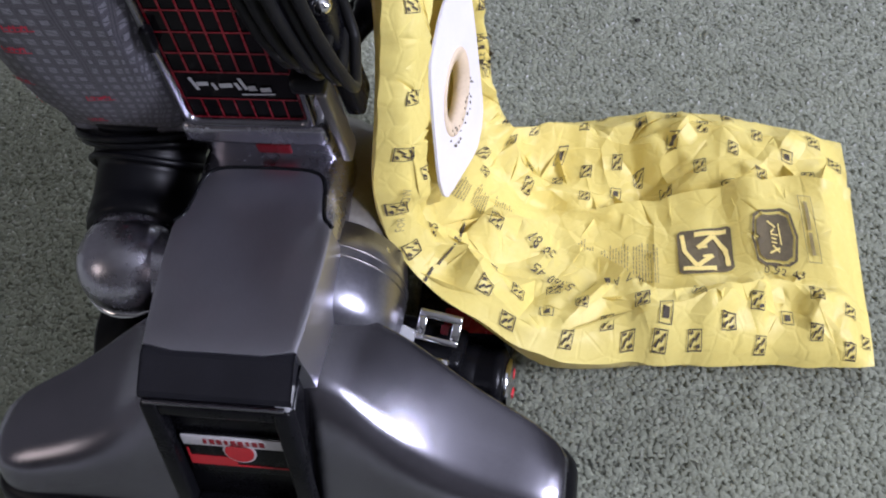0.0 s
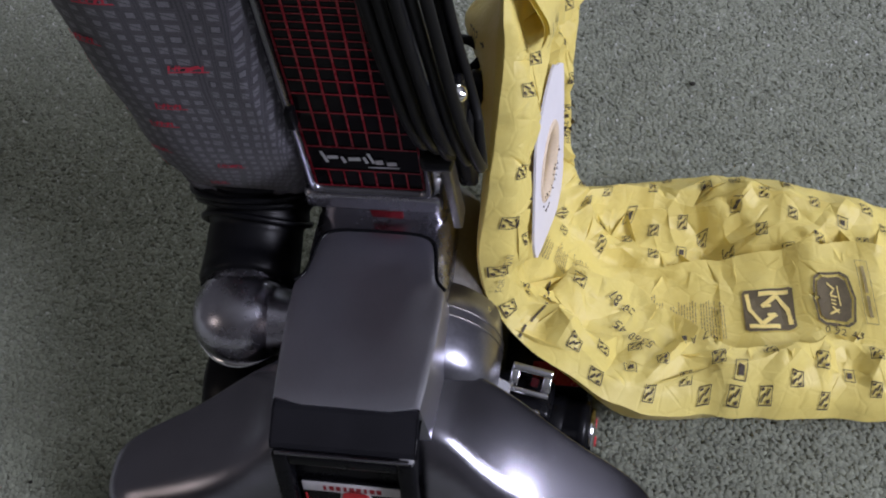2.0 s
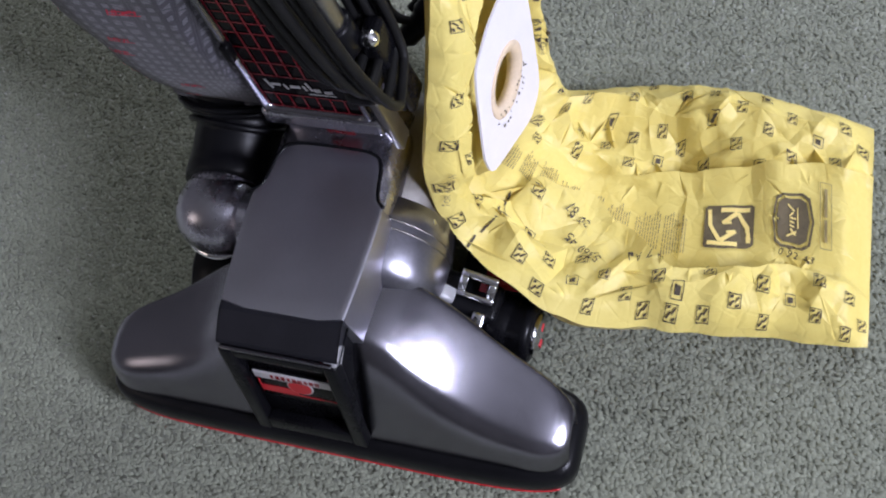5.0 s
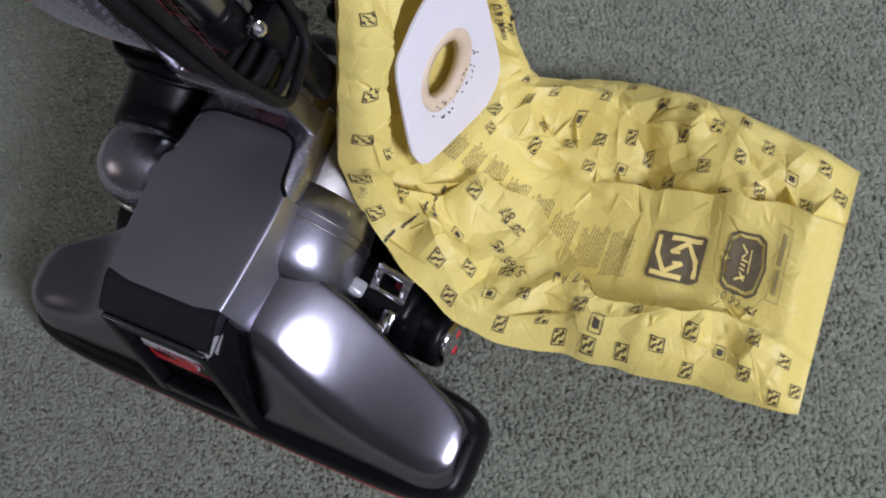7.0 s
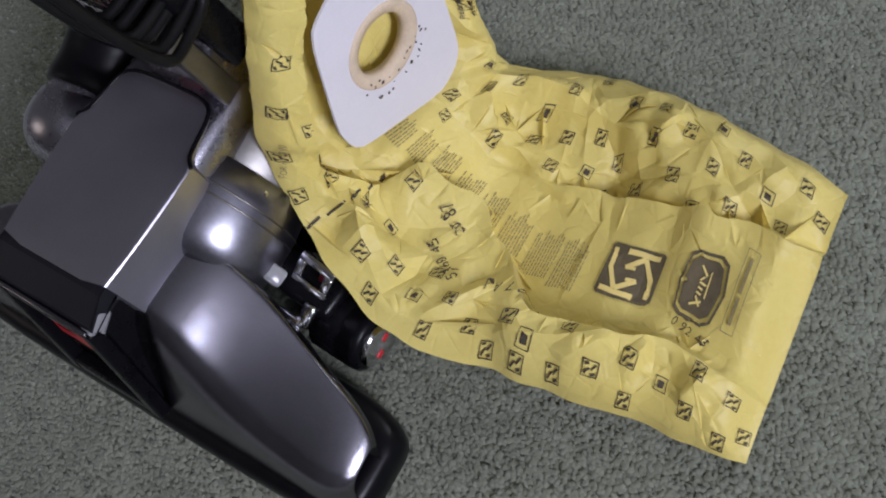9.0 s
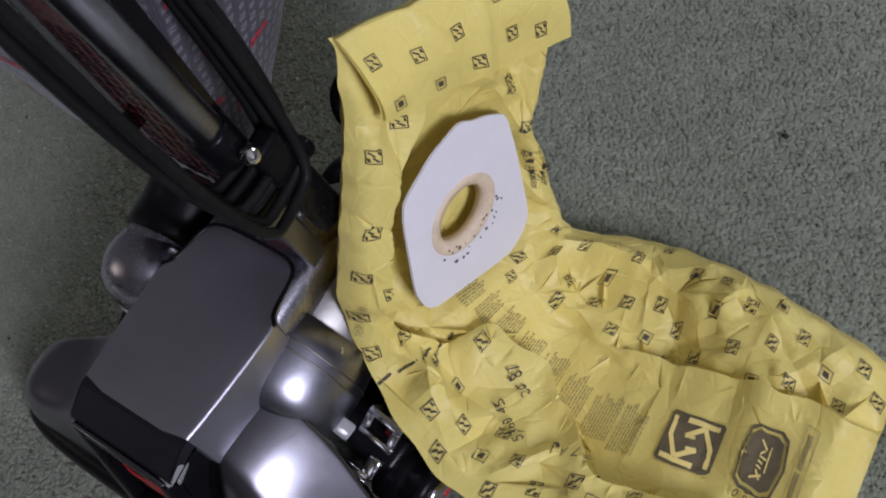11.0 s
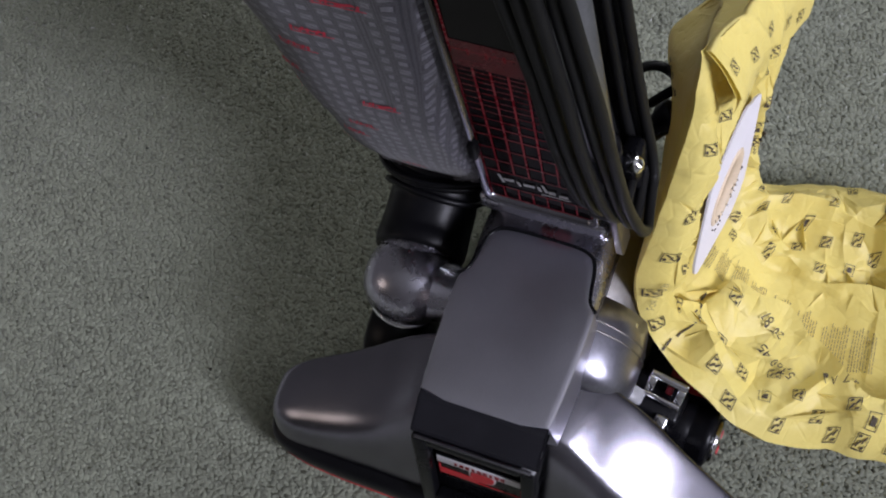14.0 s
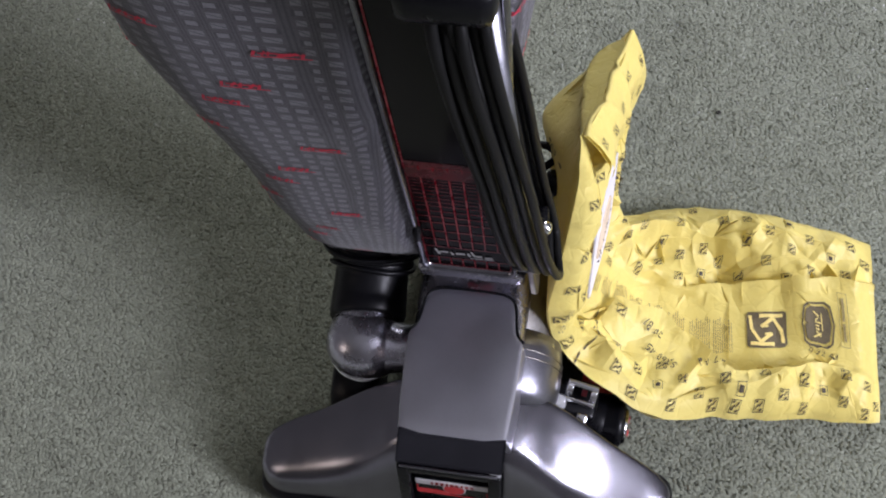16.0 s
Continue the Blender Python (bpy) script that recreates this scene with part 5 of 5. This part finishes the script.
word = flat_text("TOP", 0.0125)
part("lettering", back_print(word, 0.4470, 0.385), INK, sheet, "", False)
arrow = bmesh.new()
for shape in (rect(0.0, -0.0007, 0.006, 0.0007), [(0.005, -0.0030), (0.010, 0.0), (0.005, 0.0030)]):
    arrow.faces.new([arrow.verts.new((x, y, 0)) for x, y in shape])
part("printed_arrow", back_print(arrow, 0.4500, 0.195), INK, sheet, "", False)
# dashed cutting line near the fold
dashes = [print_on([rect(-0.005, -0.0007, 0.005, 0.0007)], 0.272 - 0.0015 * k + 0.001 * math.sin(k), 0.03 + 0.075 * k, 0.0010, 0.1) for k in range(5)]
part("dashed_line", joined(dashes), INK, sheet, "", False)

# folded-over top flap
FLAP = [Vector(p) for p in ((0.0775, 0.1895, 0.3185), (0.1050, 0.3235, 0.2620), (0.1190, 0.3090, 0.1960), (0.0890, 0.1800, 0.2690))]


def flap_point(a, b, lift=0.0):
    p = FLAP[0].lerp(FLAP[1], a).lerp(FLAP[3].lerp(FLAP[2], a), b)
    n = Vector((0.970, -0.120, 0.212))
    bend = 0.007 * math.sin(math.pi * min(1, b)) * (1.2 - 0.5 * a) + 0.010 * (1 - ease(a, 0.0, 0.45)) * b + 0.0035 * noise.noise((a * 4, b * 2, 9.1)) + 0.004 * max(0.0, 1 - abs(a - 0.62 + 0.10 * b) / 0.05) + 0.003 * max(0.0, 1 - abs(a - 0.30 - 0.15 * b) / 0.04)
    p += n * (0.005 + bend + lift)
    p += Vector((0, 0.3, 0.95)) * (0.003 * noise.noise((a * 6, b * 2, 4.4)) * b)
    return p


def flap_mesh():
    bm = bmesh.new()
    rows = [[bm.verts.new(flap_point(i / 40, j / 20)) for j in range(21)] for i in range(41)]
    back = [[bm.verts.new(flap_point(i / 40, j / 20, -0.0035)) for j in range(21)] for i in range(41)]
    for g in (rows, back):
        for i in range(40):
            for j in range(20):
                bm.faces.new((g[i][j], g[i + 1][j], g[i + 1][j + 1], g[i][j + 1]))
    for i in range(40):
        bm.faces.new((rows[i][0], rows[i + 1][0], back[i + 1][0], back[i][0]))
    return bm


flap = part("folded_top", flap_mesh(), PAPER, paper, "folded-over top of the yellow bag")
for a, b, kind in ((0.06, 0.30, ZIGZAG), (0.24, 0.42, ZIGZAG), (0.44, 0.40, ZIGZAG), (0.68, 0.25, ZIGZAG), (0.90, 0.35, SQUARE), (0.30, 0.85, SQUARE), (0.50, 0.80, ZIGZAG), (0.70, 0.70, ZIGZAG), (0.84, 0.78, ZIGZAG), (0.08, 0.82, SQUARE)):
    bm = bmesh.new()
    for shape in kind:
        bm.faces.new([bm.verts.new((x, y, 0)) for x, y in shape])
    for vert in bm.verts:
        vert.co = flap_point(a + vert.co.x / 0.146, b - vert.co.y / 0.055, 0.0009)
    part("printed_mark", bm, INK, flap, "", False)

# white card collar with its hole


def card_mesh():
    n = 112
    edge = chaikin([(0, y, z) for y, z in CARD_EDGE], 1, True, 0.15)
    # the edge met by spokes from the hole's middle
    ring_out = []
    for k in range(n):
        a = 2 * math.pi * k / n
        d = Vector((math.cos(a), math.sin(a)))
        best = 0.03
        for i in range(len(edge)):
            p, q = edge[i], edge[(i + 1) % len(edge)]
            p2, q2 = Vector((p.y - CARD_Y, p.z - CARD_Z)), Vector((q.y - CARD_Y, q.z - CARD_Z))
            den = d.x * (q2.y - p2.y) - d.y * (q2.x - p2.x)
            if abs(den) > 1e-9:
                t = (p2.x * (q2.y - p2.y) - p2.y * (q2.x - p2.x)) / den
                u = (p2.x * d.y - p2.y * d.x) / den
                if t > 0 and -1e-6 <= u <= 1 + 1e-6:
                    best = max(best, t)
        ring_out.append((CARD_Y + d.x * best, CARD_Z + d.y * best))
    ring_in = [(CARD_Y + 0.0275 * math.cos(2 * math.pi * k / n), CARD_Z + 0.0275 * math.sin(2 * math.pi * k / n)) for k in range(n)]
    loops = []
    for ring2, x in ((ring_in, 0), (ring_in, 0.0016), (ring_out, 0.0016), (ring_out, 0), (ring_in, 0)):
        loops.append([Vector((card_x(y, z) + x, y, z)) for y, z in ring2])
    bm = loft(loops, True, False)
    return bm


card = part("card_collar", card_mesh(), CARD, paper, "white cardboard collar with a round hole", False)
part("hole_ring", open_lathe([(-0.004, 0.0285), (0.0022, 0.0285), (0.0030, 0.0270), (0.0015, 0.0205), (-0.006, 0.0195), (-0.007, 0.0285)], (card_x(CARD_Y, CARD_Z), CARD_Y, CARD_Z), CARD_N, 48), COLLAR, card, "tan soft collar ring")
rng = random.Random(5)
for k in range(26):
    a, r = rng.uniform(-2.6, -0.5), rng.uniform(0.022, 0.036)
    y, z = CARD_Y + r * math.cos(a), CARD_Z + r * math.sin(a)
    part("dust_smudge", ellipsoid((card_x(y, z) + 0.0026, y, z), (0.0005, rng.uniform(0.0004, 0.0016), rng.uniform(0.0004, 0.0012)), 2, 8, 4), DUST, card)

# crumbs on the carpet
for x, y, r in ((0.212, 0.408, 0.0028), (-0.255, -0.010, 0.0016), (-0.335, 0.030, 0.0014), (-0.27, -0.115, 0.0015), (-0.40, 0.16, 0.0014)):
    crumb = part("crumb", ellipsoid((x, y, 0.003), (r, r * 0.8, r * 0.6), 2, 10, 6), surface("dark crumb", (0.02, 0.018, 0.014), 0.9), None, "tiny dark crumb lying on the carpet")
    tagged(crumb, category="crumb", group="crumbs on the carpet")
